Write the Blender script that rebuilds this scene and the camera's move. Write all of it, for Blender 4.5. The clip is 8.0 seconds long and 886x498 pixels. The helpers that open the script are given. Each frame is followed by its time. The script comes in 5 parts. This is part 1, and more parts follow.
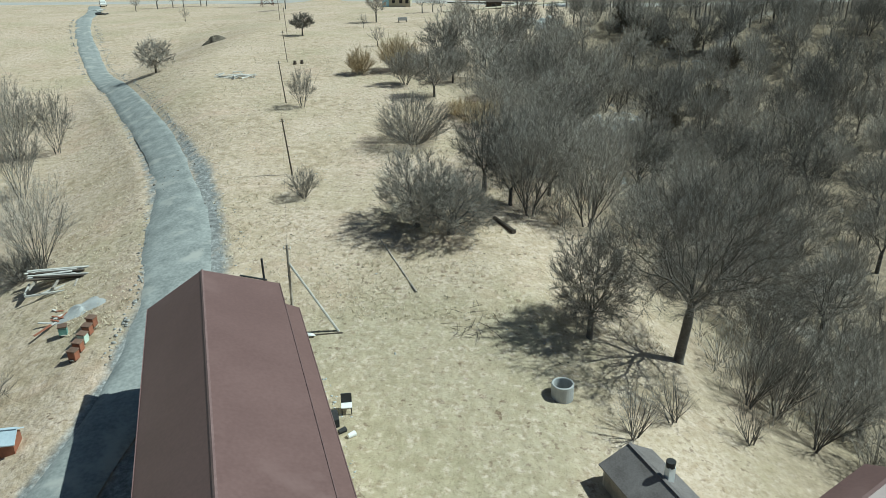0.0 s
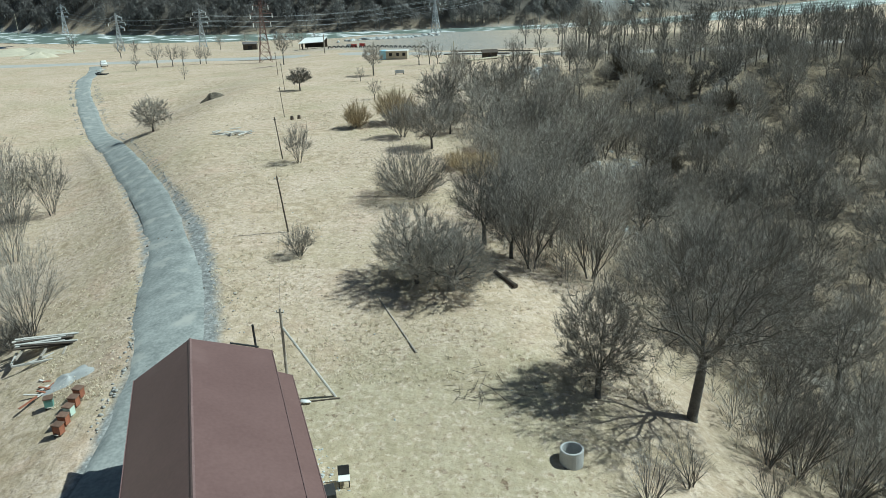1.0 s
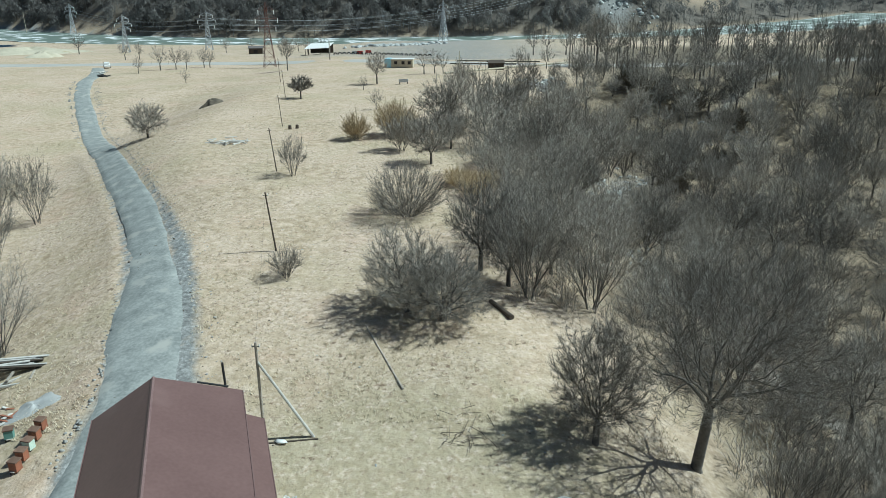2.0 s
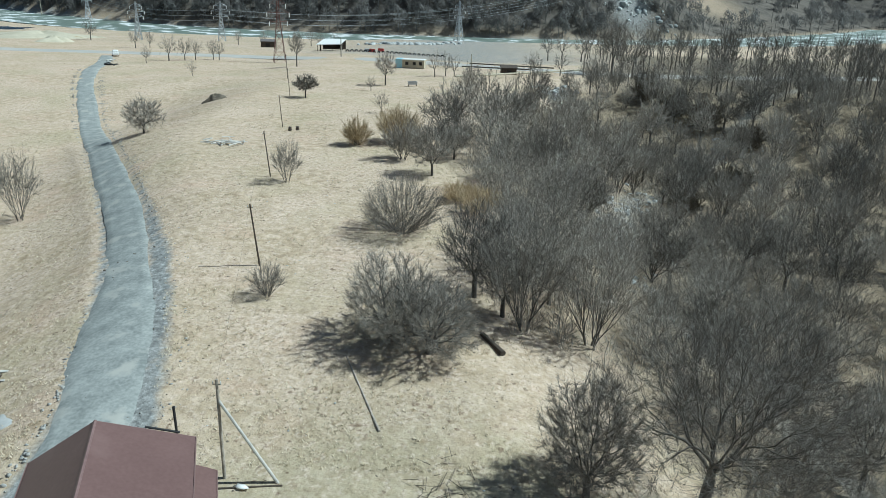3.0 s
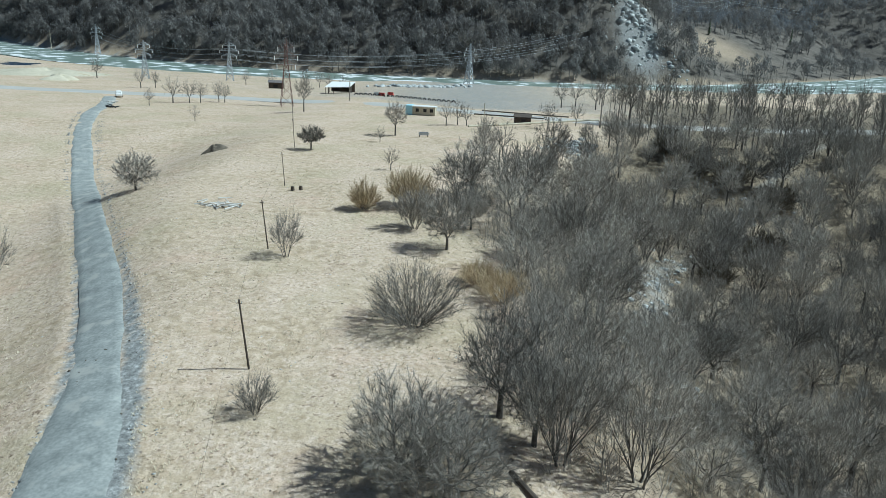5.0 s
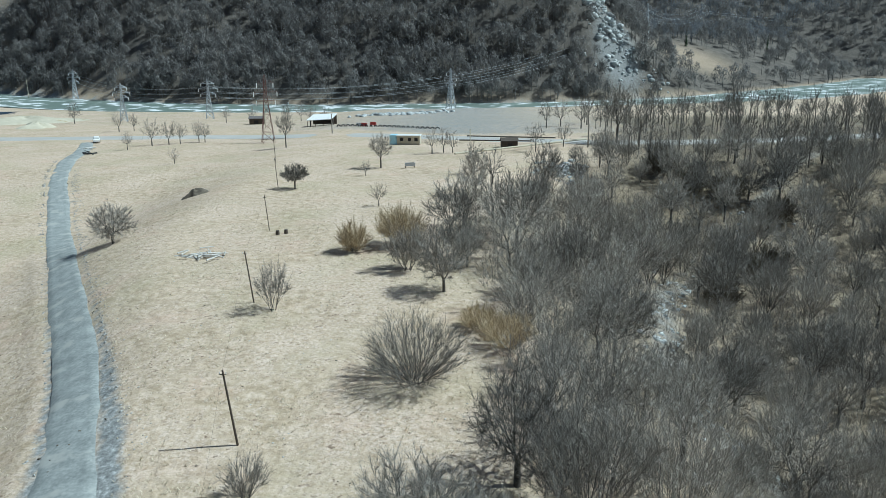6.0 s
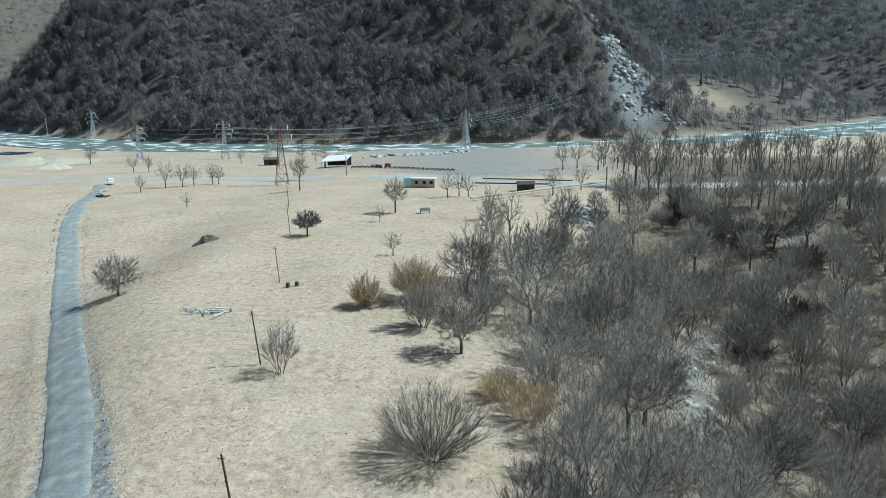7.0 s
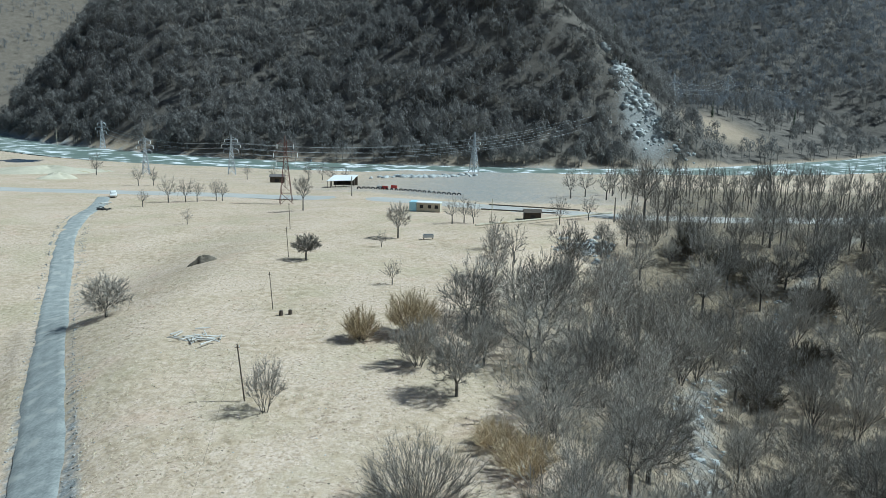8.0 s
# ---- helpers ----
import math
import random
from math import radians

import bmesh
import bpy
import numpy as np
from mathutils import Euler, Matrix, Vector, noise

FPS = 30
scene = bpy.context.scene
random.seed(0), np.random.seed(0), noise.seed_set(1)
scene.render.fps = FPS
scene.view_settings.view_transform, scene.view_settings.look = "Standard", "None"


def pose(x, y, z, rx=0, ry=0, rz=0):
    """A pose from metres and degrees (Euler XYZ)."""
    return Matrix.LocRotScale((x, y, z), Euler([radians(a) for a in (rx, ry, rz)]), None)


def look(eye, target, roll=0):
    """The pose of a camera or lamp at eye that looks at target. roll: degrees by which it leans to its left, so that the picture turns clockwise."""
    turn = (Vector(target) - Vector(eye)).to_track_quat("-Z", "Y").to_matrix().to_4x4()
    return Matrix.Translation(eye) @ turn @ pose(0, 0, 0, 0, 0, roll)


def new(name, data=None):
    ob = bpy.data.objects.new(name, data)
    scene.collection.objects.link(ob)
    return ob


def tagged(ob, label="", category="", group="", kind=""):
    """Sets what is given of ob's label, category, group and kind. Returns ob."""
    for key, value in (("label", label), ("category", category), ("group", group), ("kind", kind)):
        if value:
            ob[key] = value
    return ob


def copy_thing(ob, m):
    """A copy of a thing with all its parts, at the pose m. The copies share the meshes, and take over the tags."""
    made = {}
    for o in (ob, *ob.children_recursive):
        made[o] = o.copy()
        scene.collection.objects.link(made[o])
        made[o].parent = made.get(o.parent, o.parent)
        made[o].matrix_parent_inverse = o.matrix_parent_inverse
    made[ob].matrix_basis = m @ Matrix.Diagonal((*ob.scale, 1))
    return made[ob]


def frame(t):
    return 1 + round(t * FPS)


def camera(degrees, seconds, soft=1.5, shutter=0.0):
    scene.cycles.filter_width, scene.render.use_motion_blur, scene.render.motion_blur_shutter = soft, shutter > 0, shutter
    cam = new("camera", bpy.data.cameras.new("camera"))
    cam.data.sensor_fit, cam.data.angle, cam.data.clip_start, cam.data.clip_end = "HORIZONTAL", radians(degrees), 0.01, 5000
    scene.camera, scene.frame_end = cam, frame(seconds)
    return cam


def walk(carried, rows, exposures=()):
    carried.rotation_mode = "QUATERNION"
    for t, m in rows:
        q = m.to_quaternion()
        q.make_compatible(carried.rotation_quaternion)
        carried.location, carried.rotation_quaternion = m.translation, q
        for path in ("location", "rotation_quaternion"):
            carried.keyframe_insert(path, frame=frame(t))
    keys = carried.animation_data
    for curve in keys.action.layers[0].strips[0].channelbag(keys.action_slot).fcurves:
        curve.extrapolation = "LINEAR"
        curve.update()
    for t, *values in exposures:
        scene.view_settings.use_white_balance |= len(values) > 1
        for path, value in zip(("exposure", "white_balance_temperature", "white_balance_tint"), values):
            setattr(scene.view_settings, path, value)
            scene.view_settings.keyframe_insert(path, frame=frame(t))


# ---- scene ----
cam = camera(60.1, 8.0, soft=0.5)
PATH = [
    (0, (-0.141, -2.244, 20.804), (-0.153, -0.413, 20.0), -0.3),
    (0.5, (-0.047, -1.652, 20.851), (-0.056, 0.206, 20.11), -1.1),
    (1, (0.106, -0.583, 20.803), (0.088, 1.294, 20.113), -1.8),
    (1.5, (0.45, 1.058, 20.936), (0.432, 2.938, 20.252), -0.7),
    (1.7, (0.544, 1.628, 20.935), (0.522, 3.512, 20.264), -0.4),
    (2.8, (1.728, 5.657, 21.692), (1.675, 7.534, 21.005), -1.2),
    (3, (1.826, 6.433, 21.63), (1.777, 8.314, 20.952), 1.8),
    (3.5, (2.225, 8.363, 22.039), (2.177, 10.245, 21.363), 15.5),
    (4, (1.807, 10.537, 22.269), (1.741, 12.43, 21.628), 21.0),
    (4.5, (0.951, 12.842, 22.574), (0.872, 14.742, 21.956), 14.9),
    (4.7, (0.676, 13.803, 22.851), (0.587, 15.706, 22.241), 8.3),
    (5.8, (-0.063, 18.784, 23.346), (-0.113, 20.706, 22.795), -0.9),
    (6, (-0.272, 19.553, 23.522), (-0.313, 21.48, 22.989), -0.5),
    (6.5, (-0.616, 21.576, 23.918), (-0.67, 23.512, 23.419), -1.7),
    (7, (-0.647, 23.375, 24.432), (-0.724, 25.324, 23.992), -0.6),
    (7.5, (-0.431, 25.034, 24.669), (-0.528, 26.988, 24.253), 0.5),
    (8, (-0.229, 26.583, 25.049), (-0.322, 28.542, 24.661), 1.4),
]
walk(cam, [(t, look(eye, target, roll)) for t, eye, target, roll in PATH], [(0, -0.05, 5680, -11), (1.5, -0.04, 5580, -9), (4, -0.04, 5410, -6), (8, -0.04, 5270, -6)])


# ---- light ----
SUN_TO = Vector((1.0, 0.09, 1.24)).normalized()
sun_data = bpy.data.lights.new("sun", "SUN")
sun_data.energy, sun_data.angle, sun_data.color = 5.0, radians(0.55), (1.0, 0.975, 0.93)
sun = new("sun", sun_data)
sun.matrix_world = look(tuple(200 * SUN_TO), (0, 0, 0))
world = bpy.data.worlds.new("sky")
scene.world = world
world.use_nodes = True
wn = world.node_tree.nodes
sky = wn.new("ShaderNodeTexSky")
sky.sky_type, sky.sun_disc = "NISHITA", False
sky.sun_elevation, sky.sun_rotation = math.asin(SUN_TO.z), math.atan2(SUN_TO.x, SUN_TO.y)
world.node_tree.links.new(sky.outputs[0], wn["Background"].inputs[0])
wn["Background"].inputs[1].default_value = 0.042


# ---- materials ----
def surface(name, low, high, size=0.5, rough=0.85, bump=0.3, fine=0.06, metal=0.0, spots=None, spot_size=1.0, spot_at=0.62, vary=0.0, depth=0.02, world_space=False, sheer=0.0):
    """A surface that varies between two colours at a broad and a fine scale, with relief, and with spots of a third colour."""
    m = bpy.data.materials.new(name)
    m.use_nodes = True
    nt = m.node_tree
    n, link, b = nt.nodes, nt.links.new, nt.nodes["Principled BSDF"]
    if world_space:
        co = n.new("ShaderNodeNewGeometry").outputs["Position"]
    else:
        co = n.new("ShaderNodeTexCoord").outputs["Object"]

    def noise_at(scale, detail=4.0):
        t = n.new("ShaderNodeTexNoise")
        t.inputs["Scale"].default_value, t.inputs["Detail"].default_value = scale, detail
        link(co, t.inputs["Vector"])
        return t.outputs["Fac"]

    broad, grain = noise_at(1 / size), noise_at(1 / fine)
    mean = n.new("ShaderNodeMath")
    mean.operation, mean.inputs[1].default_value = "MULTIPLY_ADD", 0.5
    half = n.new("ShaderNodeMath")
    half.operation, half.inputs[1].default_value = "MULTIPLY", 0.5
    link(grain, half.inputs[0]), link(broad, mean.inputs[0]), link(half.outputs[0], mean.inputs[2])
    ramp = n.new("ShaderNodeValToRGB")
    ramp.color_ramp.elements[0].position, ramp.color_ramp.elements[1].position = 0.35, 0.65
    ramp.color_ramp.elements[0].color, ramp.color_ramp.elements[1].color = (*low, 1), (*high, 1)
    link(mean.outputs[0], ramp.inputs[0])
    out = ramp.outputs[0]
    if spots:
        where = n.new("ShaderNodeMapRange")
        where.inputs[1].default_value, where.inputs[2].default_value = spot_at, spot_at + 0.08
        link(noise_at(1 / spot_size, 5.0), where.inputs[0])
        mix = n.new("ShaderNodeMix")
        mix.data_type = "RGBA"
        link(where.outputs[0], mix.inputs[0]), link(out, mix.inputs[6])
        mix.inputs[7].default_value = (*spots, 1)
        out = mix.outputs[2]
    if vary:
        info, hsv, rng = n.new("ShaderNodeObjectInfo"), n.new("ShaderNodeHueSaturation"), n.new("ShaderNodeMapRange")
        rng.inputs[3].default_value, rng.inputs[4].default_value = 1 - vary, 1 + vary
        link(info.outputs["Random"], rng.inputs[0]), link(rng.outputs[0], hsv.inputs["Value"]), link(out, hsv.inputs["Color"])
        out = hsv.outputs[0]
    link(out, b.inputs["Base Color"])
    b.inputs["Roughness"].default_value, b.inputs["Metallic"].default_value = rough, metal
    if sheer:  # light that filters through loose twigs
        thin, both = n.new("ShaderNodeBsdfTranslucent"), n.new("ShaderNodeMixShader")
        link(out, thin.inputs["Color"]), link(b.outputs[0], both.inputs[1]), link(thin.outputs[0], both.inputs[2])
        both.inputs[0].default_value = sheer
        link(both.outputs[0], n["Material Output"].inputs["Surface"])
    if bump:
        bp = n.new("ShaderNodeBump")
        bp.inputs["Strength"].default_value, bp.inputs["Distance"].default_value = bump, depth
        link(mean.outputs[0], bp.inputs["Height"]), link(bp.outputs[0], b.inputs["Normal"])
    return m


M_BARK = surface("bark", (0.062, 0.056, 0.049), (0.165, 0.151, 0.134), 0.4, 0.9, 0.5, 0.05, vary=0.2)
M_TWIG = surface("twigs", (0.215, 0.194, 0.167), (0.385, 0.35, 0.305), 1.2, 0.9, 0.0, 0.2, vary=0.45)
M_TWIG_ORANGE = surface("willow_twigs", (0.46, 0.36, 0.22), (0.6, 0.49, 0.33), 1.2, 0.85, 0.0, 0.2, vary=0.1)
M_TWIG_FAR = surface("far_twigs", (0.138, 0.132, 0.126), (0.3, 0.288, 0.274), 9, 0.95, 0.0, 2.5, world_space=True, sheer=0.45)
# Twigs of the far ranges, with blue-grey haze put into their colour
M_TWIG_HAZE = surface("hazy_range_twigs", (0.17, 0.182, 0.2), (0.25, 0.263, 0.285), 40, 0.95, 0.0, 14, world_space=True, sheer=0.45)
# Brown twigs darkened to carry the shade of the gorge slope
M_TWIG_SHADE = surface("shaded_twigs", (0.11, 0.094, 0.072), (0.19, 0.164, 0.128), 1.2, 0.95, 0.0, 0.2)
M_NEEDLE = surface("needles", (0.02, 0.045, 0.018), (0.05, 0.085, 0.03), 1.5, 0.8, 0.0, 0.2)
M_ROAD = surface("gravel_road", (0.2, 0.212, 0.205), (0.37, 0.38, 0.362), 1.3, 0.95, 0.8, 0.22, spots=(0.39, 0.385, 0.355), spot_size=2.6, spot_at=0.57, world_space=True)
M_ASPHALT = surface("asphalt", (0.36, 0.345, 0.32), (0.48, 0.46, 0.43), 6, 0.9, 0.2, 0.1, world_space=True)
M_STONE = surface("stone", (0.2, 0.195, 0.18), (0.42, 0.41, 0.39), 0.4, 0.9, 0.5, 0.05, vary=0.3)
M_ROOF = surface("roof_sheet", (0.14, 0.083, 0.076), (0.18, 0.11, 0.101), 2.5, 0.42, 0.1, 0.15, spots=(0.2, 0.127, 0.117), spot_size=4.0)
M_PLASTER = surface("plaster", (0.5, 0.47, 0.42), (0.62, 0.59, 0.53), 1.2, 0.9, 0.2, 0.03)
M_WOOD = surface("weathered_wood", (0.2, 0.175, 0.145), (0.42, 0.38, 0.33), 0.5, 0.85, 0.4, 0.03, vary=0.3)
M_DARKWOOD = surface("dark_wood", (0.05, 0.04, 0.032), (0.11, 0.085, 0.065), 0.5, 0.85, 0.4, 0.03, vary=0.2)
M_WHITEWOOD = surface("bleached_wood", (0.42, 0.4, 0.37), (0.66, 0.64, 0.6), 0.5, 0.85, 0.3, 0.05, vary=0.2)
M_STEEL = surface("galvanised_steel", (0.36, 0.38, 0.4), (0.5, 0.52, 0.54), 0.8, 0.5, 0.1, 0.05, metal=0.4)
M_RUST = surface("rusty_red_steel", (0.12, 0.06, 0.05), (0.2, 0.1, 0.08), 0.8, 0.8, 0.2, 0.05)
M_WHITE = surface("white_paint", (0.7, 0.7, 0.68), (0.82, 0.82, 0.8), 0.6, 0.6, 0.1, 0.04)
M_CONCRETE = surface("concrete", (0.36, 0.36, 0.35), (0.5, 0.5, 0.49), 0.5, 0.9, 0.3, 0.04)
M_BLACK = surface("black_rubber", (0.015, 0.015, 0.016), (0.035, 0.035, 0.036), 0.3, 0.8, 0.2, 0.03)


# ---- helpers for meshes ----
def link_mesh(name, verts, faces, material, parent=None, label="", smooth=False):
    me = bpy.data.meshes.new(name)
    v = np.asarray(verts, dtype=np.float32).reshape(-1, 3)
    f = np.asarray(faces, dtype=np.int32)
    k = f.shape[1]
    me.vertices.add(len(v))
    me.vertices.foreach_set("co", v.ravel())
    me.loops.add(f.size)
    me.loops.foreach_set("vertex_index", f.ravel())
    me.polygons.add(len(f))
    me.polygons.foreach_set("loop_start", np.arange(0, f.size, k, dtype=np.int32))
    me.polygons.foreach_set("loop_total", np.full(len(f), k, dtype=np.int32))
    if smooth:
        me.polygons.foreach_set("use_smooth", np.ones(len(f), dtype=bool))
    me.update(calc_edges=True)
    me.validate()
    me.materials.append(material)
    ob = new(name, me)
    if parent:
        ob.parent = parent
    if label:
        ob["label"] = label
    return ob


def part(name, bm, material, parent=None, label="", smooth=False):
    """Links a bmesh as one mesh object under a thing or part."""
    me = bpy.data.meshes.new(name)
    bmesh.ops.recalc_face_normals(bm, faces=bm.faces)
    bm.to_mesh(me)
    bm.free()
    if smooth:
        for p in me.polygons:
            p.use_smooth = True
    me.materials.append(material)
    ob = new(name, me)
    if parent:
        ob.parent = parent
    if label:
        ob["label"] = label
    return ob


def box(bm, size, at=(0, 0, 0), rot=(0, 0, 0), bevel=0.0):
    """A box with its centre at at, its edges rounded by bevel; angles in degrees."""
    r = bmesh.ops.create_cube(bm, size=1.0, matrix=pose(*at, *rot) @ Matrix.Diagonal((*size, 1)))
    if bevel:
        edges = list({e for v in r["verts"] for e in v.link_edges})
        bmesh.ops.bevel(bm, geom=edges, offset=bevel, segments=1, affect="EDGES")
    return bm


def rod(bm, a, b, r1, r2=None, sides=8):
    """A tapered bar from a to b."""
    a, b = Vector(a), Vector(b)
    d = b - a
    m = Matrix.Translation((a + b) / 2) @ d.to_track_quat("Z", "Y").to_matrix().to_4x4()
    bmesh.ops.create_cone(bm, cap_ends=True, segments=sides, radius1=r1, radius2=r1 if r2 is None else r2, depth=d.length, matrix=m)
    return bm


def slab(bm, corners, thick):
    """A sheet over four corners, thick metres deep below them."""
    top = [bm.verts.new(c) for c in corners]
    low = [bm.verts.new(Vector(c) - Vector((0, 0, thick))) for c in corners]
    bm.faces.new(top)
    bm.faces.new(low[::-1])
    for i in range(len(top)):
        j = (i + 1) % len(top)
        bm.faces.new((top[i], low[i], low[j], top[j]))
    return bm


def empty(name, x, y, z, turn=0.0, size=1.0):
    ob = new(name)
    ob.empty_display_size = 0.2
    ob.matrix_basis = pose(x, y, z, 0, 0, turn) @ Matrix.Scale(size, 4)
    return ob


def on_ground(x, y):
    return float(ground(x, y))

def sm(a, b, t):
    """Smooth step from 0 at a to 1 at b."""
    t = np.clip((t - a) / (b - a), 0, 1)
    return t * t * (3 - 2 * t)


def soft_min(a, b, k):
    h = np.clip(0.5 + 0.5 * (b - a) / k, 0, 1)
    return b + (a - b) * h - k * h * (1 - h)


RIVER = -11.0
def river_mid(x):
    """The river's middle line: y over x."""
    return 418 + np.minimum(2.6e-6 * np.clip(20 - x, 0, None) ** 3, 260) + 0.0022 * np.clip(x - 20, 0, 300) ** 2 + 5 * np.sin(x / 70)


def river_half(x):
    return 15 + 20 * sm(80, 230, x) + 9 * sm(60, 260, -x)


def rolling(x, y, size, seed):
    """Slow, smooth unevenness."""
    a, b = x / size + seed, y / size - 1.7 * seed
    return (np.sin(a + 1.3 * np.sin(b * 0.8)) + np.sin(b * 1.1 + 1.7 * np.sin(a * 0.6 + seed)) + 0.5 * np.sin(2.3 * a - 1.9 * b)) / 2.5


def ground(x, y):
    """Height of the land, metres."""
    x, y = np.asarray(x, float), np.asarray(y, float)
    z = 0
    for o in (-8, -4, 0, 4, 8):
        z = z + np.interp(y + o, (-60, 20, 30, 37, 43, 60, 80, 95, 120, 160, 212, 271, 362, 420), (-6, -3.6, -2.8, -1.8, -0.3, 0.8, 1.6, 1.9, 1.8, 0.3, -1.6, -3.6, -8.6, -9.5)) / 5
    z = z - 5.0 * sm(0, 23, -x - 19 - 14 * sm(62, 108, y)) * (1 - 0.75 * sm(125, 175, y)) - 0.9 * sm(17, 25, -x) * (1 - sm(45, 62, y))
    z = z - 11.5 * sm(2, 34, x) * (1 - sm(128, 168, y)) * (0.45 + 0.55 * sm(20, 48, y))
    z = z + 0.25 * rolling(x, y, 9, 0.4) * (1 - sm(150, 260, y)) + 0.06 * rolling(x, y, 2.6, 2.1)
    # bed of the river
    d = np.abs(y - river_mid(x))
    z = z + (RIVER - 1.5 - z) * (1 - sm(0, 14, d - river_half(x)))
    # wooded mountain behind the river, with a spur on its right
    front = y - river_mid(x) - river_half(x) - 4
    u = np.clip(x + 120, -170, 170)
    gully = (np.where(u > 0, 0.58, 0.3) * (np.sqrt(u * u + 250) - 16) - 10) * sm(5, 110, front)
    left = 0.93 * (x + 368) + 0.36 * (y - 540)
    right = 0.97 * (118 - x) + 0.24 * (y - 430)
    m1 = soft_min(soft_min(0.62 * front + gully, 1.15 * left, 25), 0.8 * right + 12, 14)
    m1 = m1 + (9 * rolling(x, y, 38, 1.0) + 4 * rolling(x, y, 15, 3.0)) * sm(20, 90, front)
    # terrace and the farther slope to the right, far ranges to the left
    terrace = 34 * sm(0, 170, front) * sm(60, 130, x) * (1 - 0.7 * sm(230, 330, x - 0.25 * (y - 430)))
    m2 = 0.55 * (0.9 * (y - 700) + 0.25 * (x - 200)) + 14 * rolling(x, y, 70, 5.0)
    m3 = 0.45 * (y - 1010 - 0.3 * x) + 30 * rolling(x, y, 150, 7.0)
    far = np.maximum(np.maximum(np.maximum(m1, m2), m3), 0)
    return z + np.maximum(far, terrace) * sm(0, 12, front)

# ---- the ground: one sheet out to the far ranges ----
def spaced(stops):
    """Coordinates with steps that change from stop to stop: (from, to, step)."""
    out = []
    for a, b, s in stops:
        out.extend(np.arange(a, b, s))
    return np.array(out + [stops[-1][1]])


def woods_edge(y):
    """x of the wood's left edge."""
    return np.interp(y, (10, 30, 36, 44, 50, 58, 70, 82, 92, 100, 115, 130, 150, 175, 240), (16, 10, 7, 8, 3.5, 3, 2, 3, -3, -5, 3, 8, 14, 26, 40))


def road_mid(y):
    """x of the gravel road's middle line."""
    return np.interp(y, (5, 20, 33, 41, 45, 50, 60, 71, 85, 100, 133, 161, 185, 200, 212, 226), (-20.5, -18.0, -16.6, -17.3, -18.4, -19.9, -23.4, -28.5, -36.0, -44.2, -61.9, -75.8, -86, -90.5, -95, -101))


def build_ground():
    xs = spaced([(-2400, -900, 60), (-900, -420, 20), (-420, -120, 9), (-120, -60, 3), (-60, 46, 0.75), (46, 120, 2.5), (120, 420, 9), (420, 900, 20), (900, 2400, 60)])
    ys = spaced([(-400, -60, 20), (-60, 15, 3), (15, 110, 0.75), (110, 230, 2.0), (230, 500, 6), (500, 900, 12), (900, 2600, 40)])
    X, Y = np.meshgrid(xs, ys)
    Z = ground(X, Y)
    # the road's bed is pressed a little into the land, with a bank on its left side
    off = X - road_mid(Y)
    near = (Y > 5) & (Y < 226)
    Z = Z - np.where(near, 0.08 * (1 - sm(1.5, 3.4, np.abs(off))), 0)
    Z = Z + np.where(near, 0.2 * np.exp(-((off + 3.1) / 0.6) ** 2) * sm(40, 60, Y), 0)
    # tussocks
    tuft = 0.09 * np.abs(rolling(X, Y, 0.55, 0.3)) * (np.abs(X) < 130) * (np.abs(off) > 2.6) * (1 - sm(160, 240, Y))
    Z = Z + tuft
    nx = len(xs)
    i = np.arange((len(ys) - 1) * nx).reshape(-1, nx)[:, :-1].ravel()
    F = np.stack([i, i + 1, i + nx + 1, i + nx], 1)
    ob = link_mesh("ground", np.stack([X, Y, Z], -1), F, M_GROUND, smooth=True)
    wob = 3.0 * rolling(X, Y, 7, 4.4)
    woods = sm(-2, 15, X - woods_edge(Y) + wob) * (1 - sm(290, 330, Y)) * sm(28, 40, Y + X)
    hill = sm(2, 14, Y - river_mid(X) - river_half(X))
    clearing = np.exp(-(((X - 165) / 40) ** 2 + ((Y - 585) / 38) ** 2)) + np.exp(-(((X + 235) / 34) ** 2 + ((Y - 486) / 14) ** 2))
    # less litter on the far left ranges: pale meadow, and haze lightening the colour
    litter = np.clip(np.maximum(woods * (0.8 + 0.2 * sm(120, 170, Y)), hill * (1 - 0.25 * sm(700, 900, Y) * sm(150, 300, -X)) * (1 - np.clip(0.7 * clearing, 0, 0.6))), 0, 1)
    verge = np.where(near, np.exp(-((np.abs(off - 0.3) - 2.1) / (0.6 + 0.6 * (off > 0) * (1 - sm(50, 90, Y)))) ** 2), 0) * (0.85 - 0.4 * sm(55, 100, Y))
    yard = (0.28 + 0.3 * np.exp(-((X - 0) / 40) ** 2)) * sm(0, 12, Y - np.interp(X, (-140, -60, 0, 60), (290, 256, 222, 226))) * (1 - hill)
    shore = 1 - sm(0, 12, np.abs(Y - river_mid(X)) - river_half(X))
    scree = np.exp(-(((X - 92) / 15) ** 2 + ((Y - 480) / 20) ** 2)) * 0.95
    # stony bed of the brook in the wood
    brook = np.exp(-((X - np.interp(Y, (30, 75, 110, 150, 200), (40, 16, 25, 52, 90))) / 3.0) ** 2) * (Y > 30) * (Y < 190)
    gravel = np.clip(np.maximum.reduce([verge, yard, shore, 0.46 * brook, scree]), 0, 1)
    green = np.clip(1.5 * np.exp(-(((X + 2) / 8) ** 2 + ((Y - 30) / 10) ** 2)), 0, 0.6)
    for name, values in (("litter", litter), ("gravel", gravel), ("green", green), ("hill", hill)):
        at = ob.data.attributes.new(name, "FLOAT", "POINT")
        at.data.foreach_set("value", values.astype(np.float32).ravel())
    return tagged(ob, "dry tan spring grass and leaf litter over uneven land", "ground", kind="structure")


